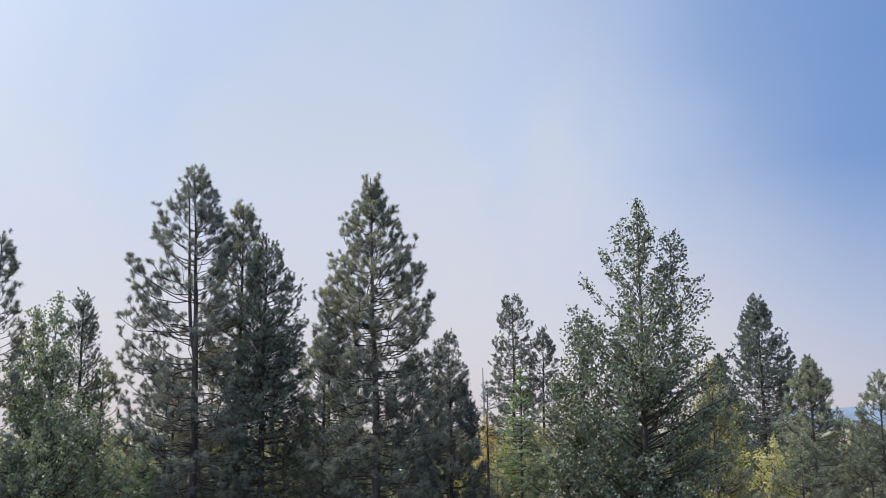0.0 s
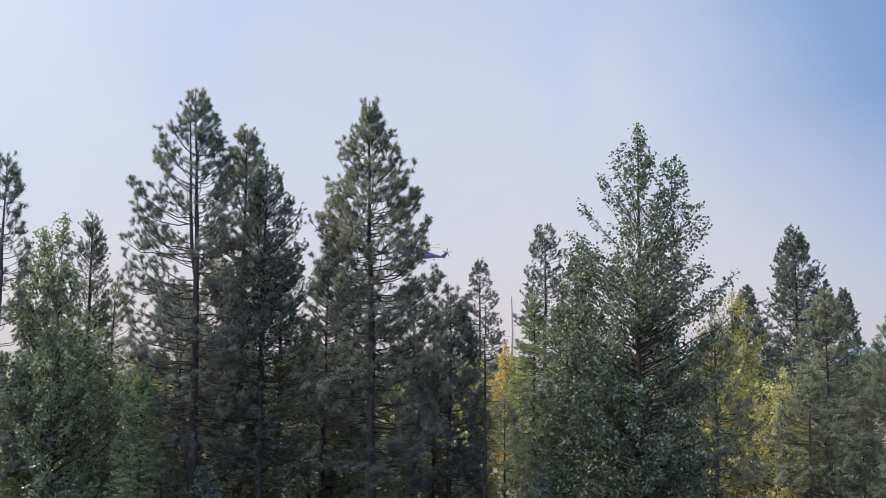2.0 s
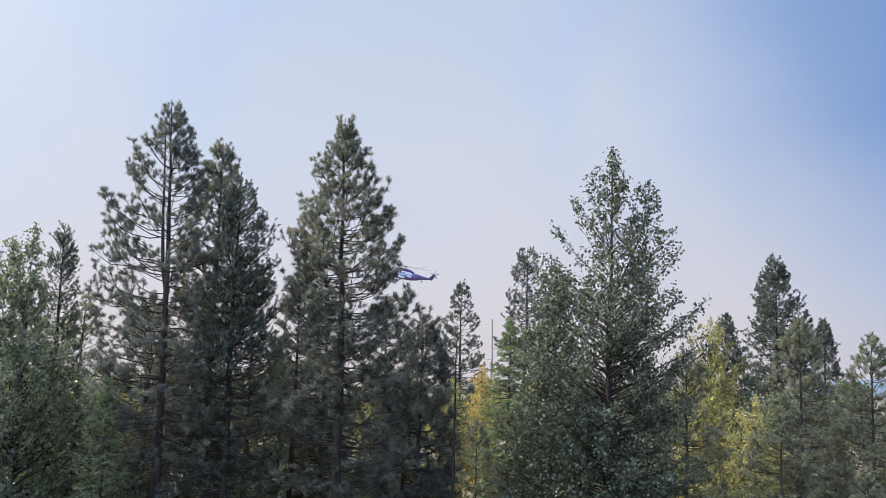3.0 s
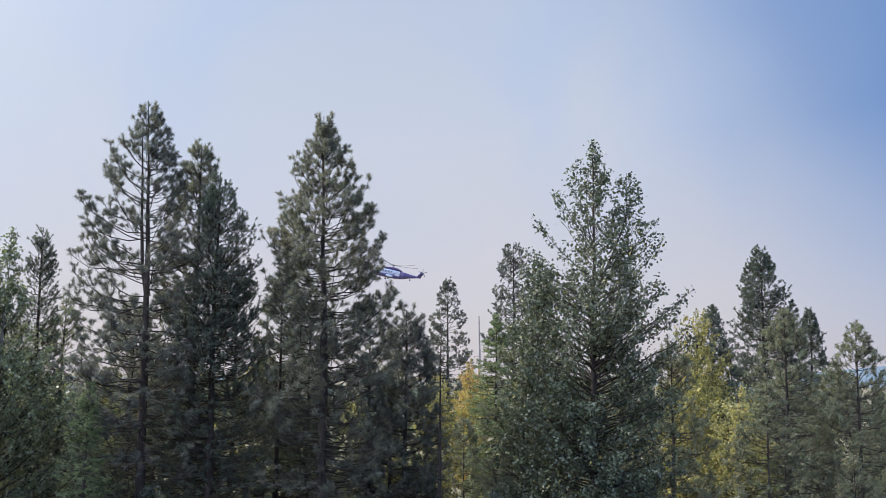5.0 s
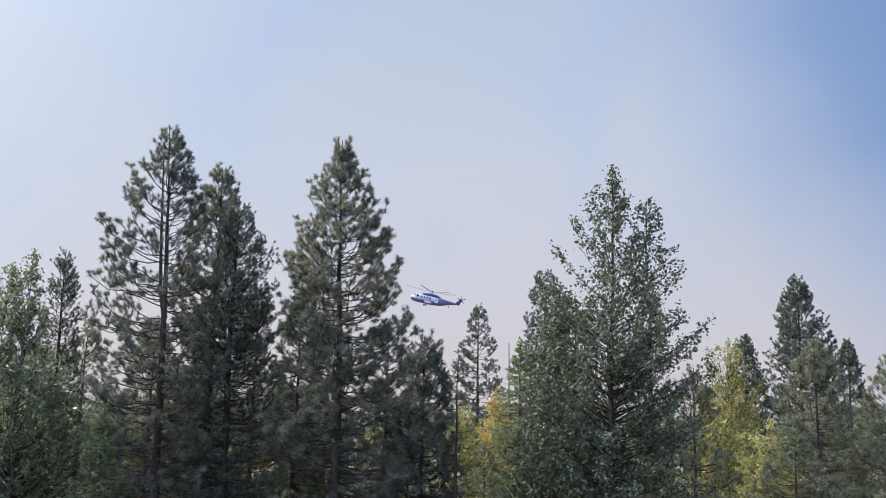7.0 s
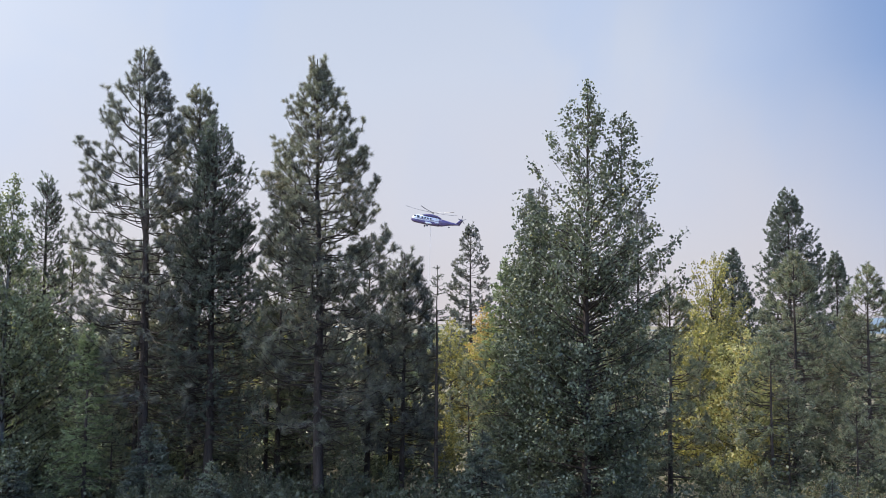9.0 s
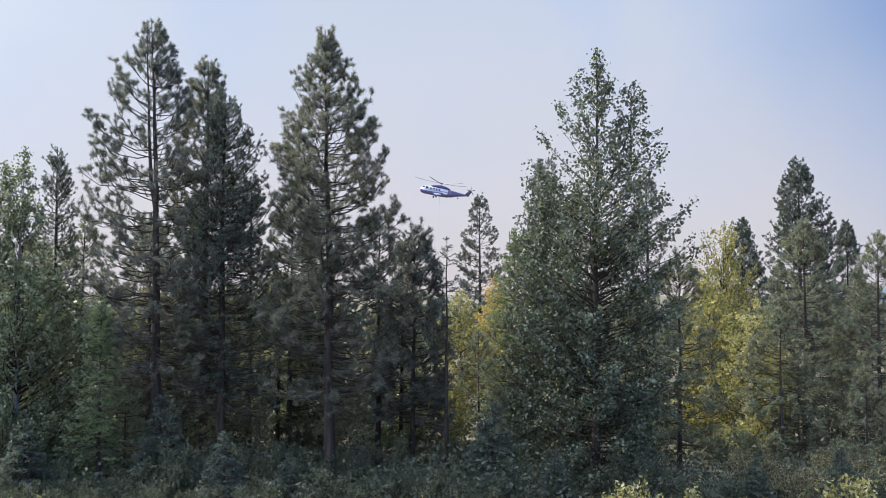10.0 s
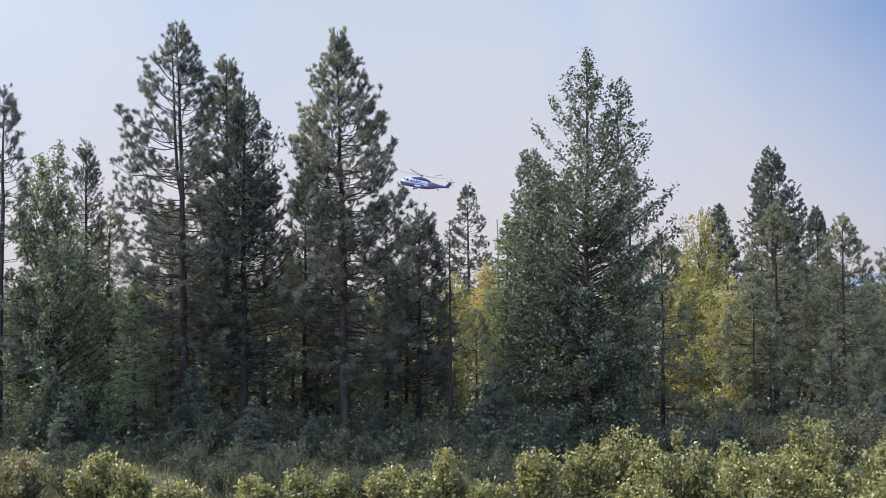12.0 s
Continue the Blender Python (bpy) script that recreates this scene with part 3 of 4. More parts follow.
broadleaf("poplar_tree", stand(4.2, 31.0), tall(4.2, 31.0, 13.15),
          [(0, .05, .05), (.5, .60, .30), (.9, 1.0, .38), (1.4, 1.35, .55), (2.1, 1.65, .75), (2.9, 2.0, .95), (3.5, 2.2, 1.5), (4.2, 2.3, 2.4), (4.9, 2.5, 2.9), (5.7, 2.3, 2.9), (7.4, 2.5, 2.9), (9.3, 2.6, 2.9), (11.5, 2.5, 2.7), (14, 2.0, 2.2)],
          0.5, 21, "tall black cottonwood in dark green leaf with two leaders", POPLAR, tops=((0, 0, 0), (1.08, 0.95, 5.0)), leaf=0.108, per=8, spacing=0.19, dens=5.2, per_twig=10, limbs=60, rise=(1.6, 0.7, 0.15), scatter=0.17, gaps=0.14, airy=0.74, bark=BARK, category="cottonwood tree")
conifer("pine_tree", stand(7.1, 34.0), tall(7.1, 34.0, 6.9),
        [(0, .1, .1), (.8, .5, .5), (2, 1.1, 1.1), (4, 1.5, 1.5), (7, 1.6, 1.6)],
        0.8, 22, "light green young pine beside the cottonwood", PINE_LIGHT)

for px, py, top, wide, seed, mat in ((-7.1, 38.0, 10.6, 1.7, 51, PINE), (-13.1, 36.5, 8.6, 1.9, 52, PINE_BLUE), (-5.9, 35.5, 8.6, 1.8, 53, PINE_LIGHT), (-11.6, 37.5, 9.2, 1.9, 54, PINE), (-2.9, 36.0, 7.0, 1.7, 55, PINE), (-17.4, 35.5, 7.8, 1.9, 56, PINE), (2.0, 34.5, 7.6, 1.7, 57, PINE_LIGHT), (-14.9, 34.6, 8.3, 1.8, 58, PINE_LIGHT), (-9.0, 36.5, 9.6, 1.8, 59, PINE_BLUE), (-6.7, 34.3, 9.2, 1.7, 66, PINE_LIGHT), (-3.5, 34.6, 8.3, 1.6, 67, PINE_BLUE), (-12.2, 34.4, 8.0, 1.7, 68, PINE)):
    conifer("pine_tree", stand(px, py), tall(px, py, top), [(0, .1, .1), (.7, .5, .5), (2, wide * .62, wide * .62), (4, wide, wide), (8, wide * 1.1, wide * 1.1), (11, wide * .8, wide * .8)],
            1.6, seed, "middle-sized pine crowded behind the tall ones", mat, dens=1.7, per=5, spacing=0.36, low=0.55, count=30, width=0.020, size=1.1, round_=1.7, limbs=20)

broadleaf("poplar_tree", stand(2.35, 33.2), tall(2.35, 33.2, 9.9),
          [(0, .1, .1), (.8, .5, .5), (2, .85, .85), (4, 1.15, 1.1), (7, 1.3, 1.3), (11, 1.2, 1.2)],
          0.6, 24, "olive-green poplar close behind the cottonwood", POPLAR, leaf=0.105, rise=(2.0, 1.0, 0.4), scatter=0.20)

# ---- the middle distance ----
conifer("pine_tree", stand(12.9, 41.0), tall(12.9, 41.0, 8.6),
        [(0, .1, .1), (.8, .6, .6), (2, 1.3, 1.3), (4, 2.0, 1.9), (7, 2.5, 2.4), (10, 2.2, 2.2)],
        1.0, 31, "light green pine with a browning inner crown", PINE_LIGHT, count=26, width=0.024, size=1.1, dens=2.3, round_=1.7, limbs=20)
conifer("pine_tree", stand(15.8, 41.0), tall(15.8, 41.0, 7.95),
        [(0, .1, .1), (.7, .5, .5), (2, 1.4, 1.3), (4, 2.1, 2.0), (7, 2.6, 2.6), (9, 2.3, 2.3)],
        0.8, 32, "bushy green pine with an upright leader", PINE_LIGHT, count=26, width=0.024, size=1.1, dens=2.3, round_=1.7, limbs=20)
conifer("pine_tree", stand(19.9, 45.0), tall(19.9, 45.0, 7.8),
        [(0, .1, .1), (1, .8, .8), (3, 2.0, 2.0), (6, 2.7, 2.7), (9, 2.4, 2.4)],
        0.6, 33, "bushy green pine at the edge of the clearing", PINE_LIGHT, count=26, width=0.026, size=1.1, dens=2.3, round_=1.7, limbs=20)
conifer("fir_tree", stand(20.1, 72.0), tall(20.1, 72.0, 15.4),
        [(0, .2, .2), (1, .9, .9), (2.5, 1.5, 1.6), (5, 2.3, 2.6), (7.5, 2.9, 3.0), (12, 3.2, 3.2), (16, 2.6, 2.6)],
        1.0, 34, "large dark fir rising above the others", FIR, spacing=0.32, per=9, dens=3.8, count=20, width=0.034, size=0.95, round_=1.8, stub=False, category="fir tree")
conifer("fir_tree", stand(22.3, 68.0), tall(22.3, 68.0, 10.5),
        [(0, .1, .1), (1, .5, .5), (2.5, 1.0, 1.0), (5, 1.5, 1.5), (11, 2.0, 2.0)],
        0.8, 35, "slim dark fir behind the pines", FIR, spacing=0.32, per=9, dens=3.8, count=20, width=0.034, size=0.95, round_=1.8, stub=False, category="fir tree")
conifer("fir_tree", stand(24.9, 60.0), tall(24.9, 60.0, 7.6),
        [(0, .1, .1), (1, .4, .4), (3, .9, .9), (8, 1.4, 1.4)],
        0.6, 36, "small slim fir near the far ridge", FIR, spacing=0.32, per=9, dens=3.8, count=20, width=0.034, size=0.95, round_=1.8, stub=False, category="fir tree")
conifer("fir_tree", stand(13.9, 60.0), tall(13.9, 60.0, 10.1),
        [(0, .1, .1), (1, .5, .5), (2.5, 1.1, 1.2), (6, 1.7, 1.7), (11, 2.0, 2.0)],
        0.8, 37, "dark fir behind a yellowing aspen", FIR, spacing=0.32, per=9, dens=3.8, count=20, width=0.034, size=0.95, round_=1.8, stub=False, category="fir tree")
conifer("pine_tree", stand(-3.2, 73.0), tall(-3.2, 73.0, 12.96),
        [(0, .1, .1), (1, .7, .7), (2, 1.2, 1.2), (3.5, 1.6, 1.6), (5, 2.0, 2.0), (9, 2.2, 2.2), (13, 1.8, 1.8)],
        2.5, 38, "distant open pine against the pale sky", PINE_BLUE, spacing=0.42, per=6, dens=2.9, count=24, width=0.034, size=1.1, round_=1.8, gaps=0.12, stub=False)
conifer("pine_tree", stand(1.8, 75.0), tall(1.8, 75.0, 16.1),
        [(0, .3, .3), (1, 1.1, 1.0), (2.5, 1.6, 1.5), (4, 1.7, 1.8), (6, 2.3, 2.2), (8, 2.6, 2.4), (12, 2.4, 2.4), (16, 2.0, 2.0)],
        3.0, 39, "distant broad pine with a blunt top", PINE_BLUE, spacing=0.42, per=6, dens=2.9, count=24, width=0.034, size=1.1, round_=1.8, gaps=0.12, stub=False)
conifer("pine_tree", stand(4.2, 76.0), tall(4.2, 76.0, 13.4),
        [(0, .2, .2), (1, .8, .8), (3, 1.4, 1.4), (6, 1.8, 1.8), (14, 2.0, 2.0)],
        2.5, 40, "distant slim pine against the pale sky", PINE_BLUE, spacing=0.42, per=6, dens=2.9, count=24, width=0.034, size=1.1, round_=1.8, gaps=0.12, stub=False)
conifer("pine_tree", stand(7.9, 56.0), tall(7.9, 56.0, 12.6),
        [(0, .1, .1), (.8, .4, .4), (2, .8, .8), (4, 1.2, 1.2), (8, 1.6, 1.6), (13, 1.8, 1.8)],
        2.0, 50, "slender grey-green pine behind the cottonwood", PINE_BLUE, spacing=0.36, per=6, dens=2.2, count=22, width=0.026, size=1.05, round_=1.8, stub=False)
conifer("fir_tree", stand(0.9, 45.0), tall(0.9, 45.0, 8.6),
        [(0, .05, .05), (.8, .35, .35), (2, .9, .9), (4, 1.4, 1.5), (7, 1.8, 1.8), (10, 1.8, 1.8)],
        0.8, 41, "light green young fir lit by the sun", FIR_LIGHT, style="fir", spacing=0.26, per=7, dens=7.0, count=8, width=0.034, size=1.2, category="fir tree")
broadleaf("aspen_tree", stand(12.0, 55.0), tall(12.0, 55.0, 9.5),
          [(0, .5, .5), (.8, 1.3, 1.2), (2, 1.8, 1.7), (4, 2.2, 2.1), (7, 2.3, 2.3), (10, 1.9, 1.9)],
          0.8, 42, "yellowing aspen with a broad crown", LIME, leaf=0.115, spacing=0.22, per_twig=10, dens=6.5, rise=(2.4, 1.6, 0.8), category="aspen tree")
broadleaf("aspen_tree", stand(10.4, 39.0), tall(10.4, 39.0, 5.3),
          [(0, .3, .3), (.8, .8, .8), (2, 1.2, 1.3), (3.2, 1.7, 1.9), (4.5, 1.9, 2.0), (6, 1.4, 1.4)],
          0.4, 43, "small bright yellow aspen in autumn leaf", YELLOW, leaf=0.10, category="aspen tree")
broadleaf("aspen_tree", stand(-0.7, 53.0), tall(-0.7, 53.0, 6.4),
          [(0, .1, .1), (.8, .6, .6), (2, 1.0, 1.0), (4, 1.2, 1.2), (7, 1.0, 1.0)],
          0.4, 44, "small orange aspen in autumn leaf", ORANGE, leaf=0.12, per_twig=7, category="aspen tree")
broadleaf("aspen_tree", stand(-2.2, 50.0), tall(-2.2, 50.0, 5.6),
          [(0, .2, .2), (.8, .9, .9), (2, 1.4, 1.4), (4, 1.6, 1.6), (6, 1.3, 1.3)],
          0.3, 45, "yellow-green aspen with a rounded crown", LIME, leaf=0.12, per_twig=7, category="aspen tree")
conifer("fir_tree", stand(-11.3, 29.0), tall(-11.3, 29.0, 5.4),
        [(0, .04, .04), (.6, .25, .22), (1.6, .6, .5), (3, 1.0, .8), (5, 1.2, 1.0), (7, 1.1, 1.0)],
        0.4, 46, "light green young fir in front of the pines", FIR_LIGHT, style="fir", spacing=0.26, per=8, dens=8.0, gaps=0.15, count=10, width=0.022, category="fir tree")


broadleaf("aspen_tree", stand(11.6, 40.8), tall(11.6, 40.8, 3.4),
          [(0, .3, .3), (.8, .8, .8), (2, 1.2, 1.2), (4, 1.1, 1.1)],
          0.3, 47, "low yellow aspen sucker among pines", YELLOW, leaf=0.11, per_twig=7, category="aspen tree")
broadleaf("aspen_tree", stand(9.4, 43.0), tall(9.4, 43.0, 6.6),
          [(0, .3, .3), (.8, .8, .8), (2, 1.2, 1.2), (5, 1.5, 1.5), (8, 1.2, 1.2)],
          0.4, 48, "yellow-green aspen turning for autumn", LIME, leaf=0.12, per_twig=7, category="aspen tree")
broadleaf("aspen_tree", stand(0.3, 47.5), tall(0.3, 47.5, 5.4),
          [(0, .2, .2), (.8, .7, .7), (2, 1.1, 1.1), (5, 1.3, 1.3)],
          0.4, 49, "yellow-green aspen lit from the side", LIME, leaf=0.12, per_twig=7, category="aspen tree")


# ---- dead snag ----
def build_snag():
    ob = thing("dead_snag", stand(-0.65, 68.6), "bare grey dead trunk standing among trees", "dead tree")
    t = Tubes()
    h = tall(-0.65, 68.6, 9.9)
    z = np.linspace(-0.2, h, 9)
    t.add(np.stack([0.04 * np.sin(z), 0.03 * np.cos(z * 1.3), z], 1), np.linspace(0.16, 0.04, 9), 7)
    under("trunk", t.mesh("trunk", SNAG), ob)
    rng = np.random.default_rng(5)
    for zz in np.arange(3, h - 1, 0.8):
        a = rng.uniform(0, 6.28)
        b = Tubes()
        b.add(np.array([[0, 0, zz], [0.25 * math.cos(a), 0.25 * math.sin(a), zz + 0.05], [0.5 * math.cos(a), 0.5 * math.sin(a), zz]]), np.array([0.03, 0.02, 0.01]), 4)
        under("limb", b.mesh("limb", SNAG), ob)


build_snag()


# ---- filling stand ----
fill_fir = conifer("fir_tree", stand(-6.5, 40.0), 6.6,
                   [(0, .05, .05), (1, .5, .5), (3, 1.2, 1.2), (6.5, 1.6, 1.6)],
                   0.5, 61, "dark young fir in the shade of the stand", FIR, style="fir", spacing=0.33, per=7, dens=4.5, count=7, width=0.048, size=1.6, category="fir tree")
fill_pine = conifer("pine_tree", stand(-12.5, 38.0), 7.0,
                    [(0, .1, .1), (1, .6, .6), (3, 1.3, 1.3), (7, 1.7, 1.7)],
                    0.8, 62, "middle-sized green pine within the stand", PINE, count=18, width=0.034, size=1.2, dens=1.7, per=5, round_=1.7)
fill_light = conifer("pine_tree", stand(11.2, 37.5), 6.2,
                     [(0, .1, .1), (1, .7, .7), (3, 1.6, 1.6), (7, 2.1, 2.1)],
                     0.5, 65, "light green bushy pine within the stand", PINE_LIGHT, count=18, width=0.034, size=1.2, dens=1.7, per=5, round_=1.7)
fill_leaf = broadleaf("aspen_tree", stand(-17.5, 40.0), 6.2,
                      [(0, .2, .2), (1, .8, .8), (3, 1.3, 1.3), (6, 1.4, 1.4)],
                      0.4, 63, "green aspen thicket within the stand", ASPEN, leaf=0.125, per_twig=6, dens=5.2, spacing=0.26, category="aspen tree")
lime_fill = broadleaf("aspen_tree", stand(-6.8, 52.0), 5.6,
                      [(0, .2, .2), (1, .8, .8), (3, 1.3, 1.3), (6, 1.4, 1.4)],
                      0.4, 64, "yellow-green aspen glimpsed behind the trunks", LIME, leaf=0.14, per_twig=6, dens=5.5, spacing=0.24, category="aspen tree")


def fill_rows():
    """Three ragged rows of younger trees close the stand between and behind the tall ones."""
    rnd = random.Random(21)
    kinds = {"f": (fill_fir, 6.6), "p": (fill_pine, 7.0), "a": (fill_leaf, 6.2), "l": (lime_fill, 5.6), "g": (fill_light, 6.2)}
    # first two rows: light pine and aspen whose pale colour lifts the shade
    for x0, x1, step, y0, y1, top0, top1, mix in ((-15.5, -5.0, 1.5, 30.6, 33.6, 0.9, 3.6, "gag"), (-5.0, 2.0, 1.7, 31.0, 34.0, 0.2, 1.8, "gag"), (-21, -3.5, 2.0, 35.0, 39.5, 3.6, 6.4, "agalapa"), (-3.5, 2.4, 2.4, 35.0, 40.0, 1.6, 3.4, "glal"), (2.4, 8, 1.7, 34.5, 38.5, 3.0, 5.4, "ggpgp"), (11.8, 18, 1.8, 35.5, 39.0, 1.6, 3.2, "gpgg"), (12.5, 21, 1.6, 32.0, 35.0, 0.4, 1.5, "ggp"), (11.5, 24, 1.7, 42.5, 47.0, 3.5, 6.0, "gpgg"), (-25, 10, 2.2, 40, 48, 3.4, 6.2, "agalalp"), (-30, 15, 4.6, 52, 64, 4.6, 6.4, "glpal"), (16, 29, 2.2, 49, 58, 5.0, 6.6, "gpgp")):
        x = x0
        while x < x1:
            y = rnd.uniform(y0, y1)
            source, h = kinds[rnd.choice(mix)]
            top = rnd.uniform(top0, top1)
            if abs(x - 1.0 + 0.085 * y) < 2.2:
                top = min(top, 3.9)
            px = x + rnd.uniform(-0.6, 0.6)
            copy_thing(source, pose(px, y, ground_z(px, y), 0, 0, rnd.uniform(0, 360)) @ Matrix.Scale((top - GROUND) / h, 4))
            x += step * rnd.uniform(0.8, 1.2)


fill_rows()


def far_woods():
    """Low woods beyond the stand, too far to tell one tree from the next."""
    rng = np.random.default_rng(77)
    vs, fs, n = [], [], 0
    for _ in range(300):
        y = rng.uniform(95, 190)
        x = rng.uniform(-0.62, 0.60) * y
        h = rng.uniform(3.6, 6.0) * (0.9 + y / 900)
        k = 90
        d = rng.random(k) ** 0.6 * h
        r = 0.26 * d * np.sqrt(rng.random(k)) + 0.1
        a = rng.uniform(0, 2 * np.pi, k)
        at = np.stack([x + r * np.cos(a), y + r * np.sin(a), GROUND + h - d], 1)
        v, f = leaves(rng, at, 0.9, 0.3)
        vs.append(v)
        fs.append(f + n)
        n += len(v)
    ob = new("far_woods", raw_mesh("far_woods", np.concatenate(vs), np.concatenate(fs), FIR))
    tagged(ob, "low dark green woods far behind the stand", "woods", "", "stuff")


far_woods()

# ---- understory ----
shrub_a = bush("shrub", stand(-8.2, 27.5), 1.7, 1.3, 71, "green shrub under the pines, darkened for shade", SHRUB, leaf=0.085, stems=18, twigs=10, per_twig=10, category="shrub")
shrub_b = bush("shrub", stand(-3.4, 27.0), 1.3, 1.2, 72, "green shrub at the forest edge, darkened for shade", SHRUB, leaf=0.08, stems=18, twigs=10, per_twig=10, category="shrub")
dry_a = bush("dry_shrub", stand(12.6, 27.5), 1.8, 1.3, 73, "half-dry brownish shrub at the forest edge", DRY, leaf=0.075, stems=26, twigs=12, per_twig=8, category="shrub")
place_rng = random.Random(7)
for src, x0, x1, step, y0, y1 in ((shrub_a, -18, 17, 1.3, 27.0, 31.0), (shrub_b, -16, 16, 1.3, 24.0, 27.0), (shrub_a, -15, 15, 0.9, 20.5, 24.5), (shrub_a, -19, 20, 2.2, 33.0, 38.0), (shrub_b, -20, 22, 2.6, 38.0, 46.0), (dry_a, 10.5, 18, 1.6, 24.0, 28.0), (dry_a, 8.5, 20, 1.3, 29.0, 34.0), (dry_a, -18, -13, 1.6, 23.0, 27.0)):
    x = x0
    while x < x1:
        y = place_rng.uniform(y0, y1)
        px = x + place_rng.uniform(-0.4, 0.4)
        copy_thing(src, pose(px, y, ground_z(px, y) - 0.03, 0, 0, place_rng.uniform(0, 360)) @ Matrix.Scale(place_rng.uniform(0.55, 0.82) * (1.0 if y0 < 26 else 1.15), 4))
        x += step * place_rng.uniform(0.8, 1.2)
sapling = conifer("fir_sapling", stand(-6.4, 26.8), 2.3, [(0, .03, .03), (.5, .3, .3), (1.3, .6, .6), (2.3, .8, .8)],
                  0.15, 74, "small bluish fir sapling among shrubs", FIR, style="fir", spacing=0.19, per=7, dens=8.0, count=7, width=0.032, stub=False, category="fir sapling")
for x, y, s in ((-9.3, 29.3, 1.35), (1.0, 29.6, 1.3), (8.5, 28.5, 0.75), (10.7, 28.0, 0.9), (-4.8, 27.6, 0.7), (-12.6, 27.0, 1.1), (2.9, 28.0, 0.8), (13.4, 29.0, 1.0)):
    copy_thing(sapling, pose(x, y, ground_z(x, y), 0, 0, 50 * x) @ Matrix.Scale(s, 4))

def build_grass():
    """Dry grass and weeds over the bank and the forest edge."""
    rng = np.random.default_rng(55)
    n = 36000
    y = 7.0 + 22.0 * rng.random(n)
    x = 1.5 + (rng.random(n) * 2 - 1) * (4.0 + 0.56 * y)
    z = np.array([ground_z(a, b) for a, b in zip(x, y)])
    at = np.stack([x, y, z - 0.02], 1)
    way = unit(rng.normal(0, 0.35, (n, 3)) + np.array([0, 0, 1.0]))
    v, f = needles(rng, at, way, rng.uniform(0.25, 0.75, n), 3, 0.022, 0.35, 0.0)
    ob = new("grass", raw_mesh("grass", v, f, SEDGE))
    tagged(ob, "tall dry grass and weeds on the bank", "grass", "", "stuff")


build_grass()


def build_undergrowth():
    """Ferns, seedlings and low brush under the trees, too thick to tell apart."""
    rng = np.random.default_rng(56)
    n = 5200
    y = 27.0 + 36.0 * rng.random(n) ** 1.2
    x = 1.5 + (rng.random(n) * 2 - 1) * (3.0 + 0.55 * y)
    h = rng.uniform(0.3, 1.3, n) * (0.6 + 0.8 * np.array([noise.noise((a * 0.3, b * 0.3, 7.0)) + 0.5 for a, b in zip(x, y)]))
    h = np.maximum(h, 0.2)
    z = np.array([ground_z(a, b) for a, b in zip(x, y)])
    k = 12
    up = rng.random((n, k)) ** 0.8
    at = np.stack([np.repeat(x, k) + rng.normal(0, 0.28, n * k), np.repeat(y, k) + rng.normal(0, 0.28, n * k), np.repeat(z, k) + (up * h[:, None]).ravel()], 1)
    v, f = leaves(rng, at, 0.18, 0.2, 0.3)
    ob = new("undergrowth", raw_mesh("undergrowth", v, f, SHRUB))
    tagged(ob, "low brush and ferns under the trees, darkened for shade", "undergrowth", "", "stuff")


build_undergrowth()

# ---- foreground bushes ----
GREEN_BUSH, PALE_BUSH, LOW_BUSH, DRY_BUSH = ("bright green leafy bush on the sunlit bank", "upright leafy bush with pale leaf undersides",
                                             "low yellowing leafy bush on the bank", "dry brown brush on the bank")
for n, (x, y, top, wide, mat, label) in enumerate((
        (-12.1, 20.9, 1.20, 1.20, DRY, DRY_BUSH), (-10.3, 19.9, 0.97, 0.96, DRY, DRY_BUSH), (-8.3, 20.0, 0.82, 0.66, BUSH, GREEN_BUSH),
        (-7.4, 19.9, 0.64, 0.66, BUSH, GREEN_BUSH), (-6.1, 19.7, 0.19, 0.60, BUSH, LOW_BUSH), (-4.3, 19.9, 0.31, 0.42, BUSH, LOW_BUSH),
        (-3.2, 20.0, 0.49, 0.48, BUSH, LOW_BUSH), (-2.3, 20.1, 0.31, 0.48, BUSH, LOW_BUSH), (-1.1, 19.9, 0.73, 0.48, BUSH, GREEN_BUSH),
        (-0.2, 19.7, 0.59, 0.42, BUSH, GREEN_BUSH), (0.4, 20.1, 1.03, 0.42, BUSH, PALE_BUSH), (1.3, 19.7, 0.43, 0.48, BUSH, LOW_BUSH),
        (2.4, 20.0, 1.12, 0.38, BUSH, PALE_BUSH), (3.6, 19.9, 1.24, 0.64, BUSH, GREEN_BUSH), (4.6, 20.4, 1.65, 0.71, BUSH, PALE_BUSH),
        (5.6, 19.9, 1.42, 0.93, BUSH, GREEN_BUSH), (6.7, 20.1, 1.57, 1.00, BUSH, GREEN_BUSH), (7.7, 19.9, 1.36, 1.00, BUSH, GREEN_BUSH),
        (8.8, 20.4, 1.71, 0.78, BUSH, PALE_BUSH), (10.0, 20.0, 1.30, 1.14, BUSH, GREEN_BUSH), (11.3, 21.2, 1.36, 1.28, DRY, DRY_BUSH),
        (4.7, 19.1, 0.68, 0.86, BUSH, GREEN_BUSH), (7.1, 19.1, 0.83, 1.00, BUSH, GREEN_BUSH), (9.2, 19.1, 0.91, 1.00, BUSH, GREEN_BUSH))):
    z = ground_z(x, y)
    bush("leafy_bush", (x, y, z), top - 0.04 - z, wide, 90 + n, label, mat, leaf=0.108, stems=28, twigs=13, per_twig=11)


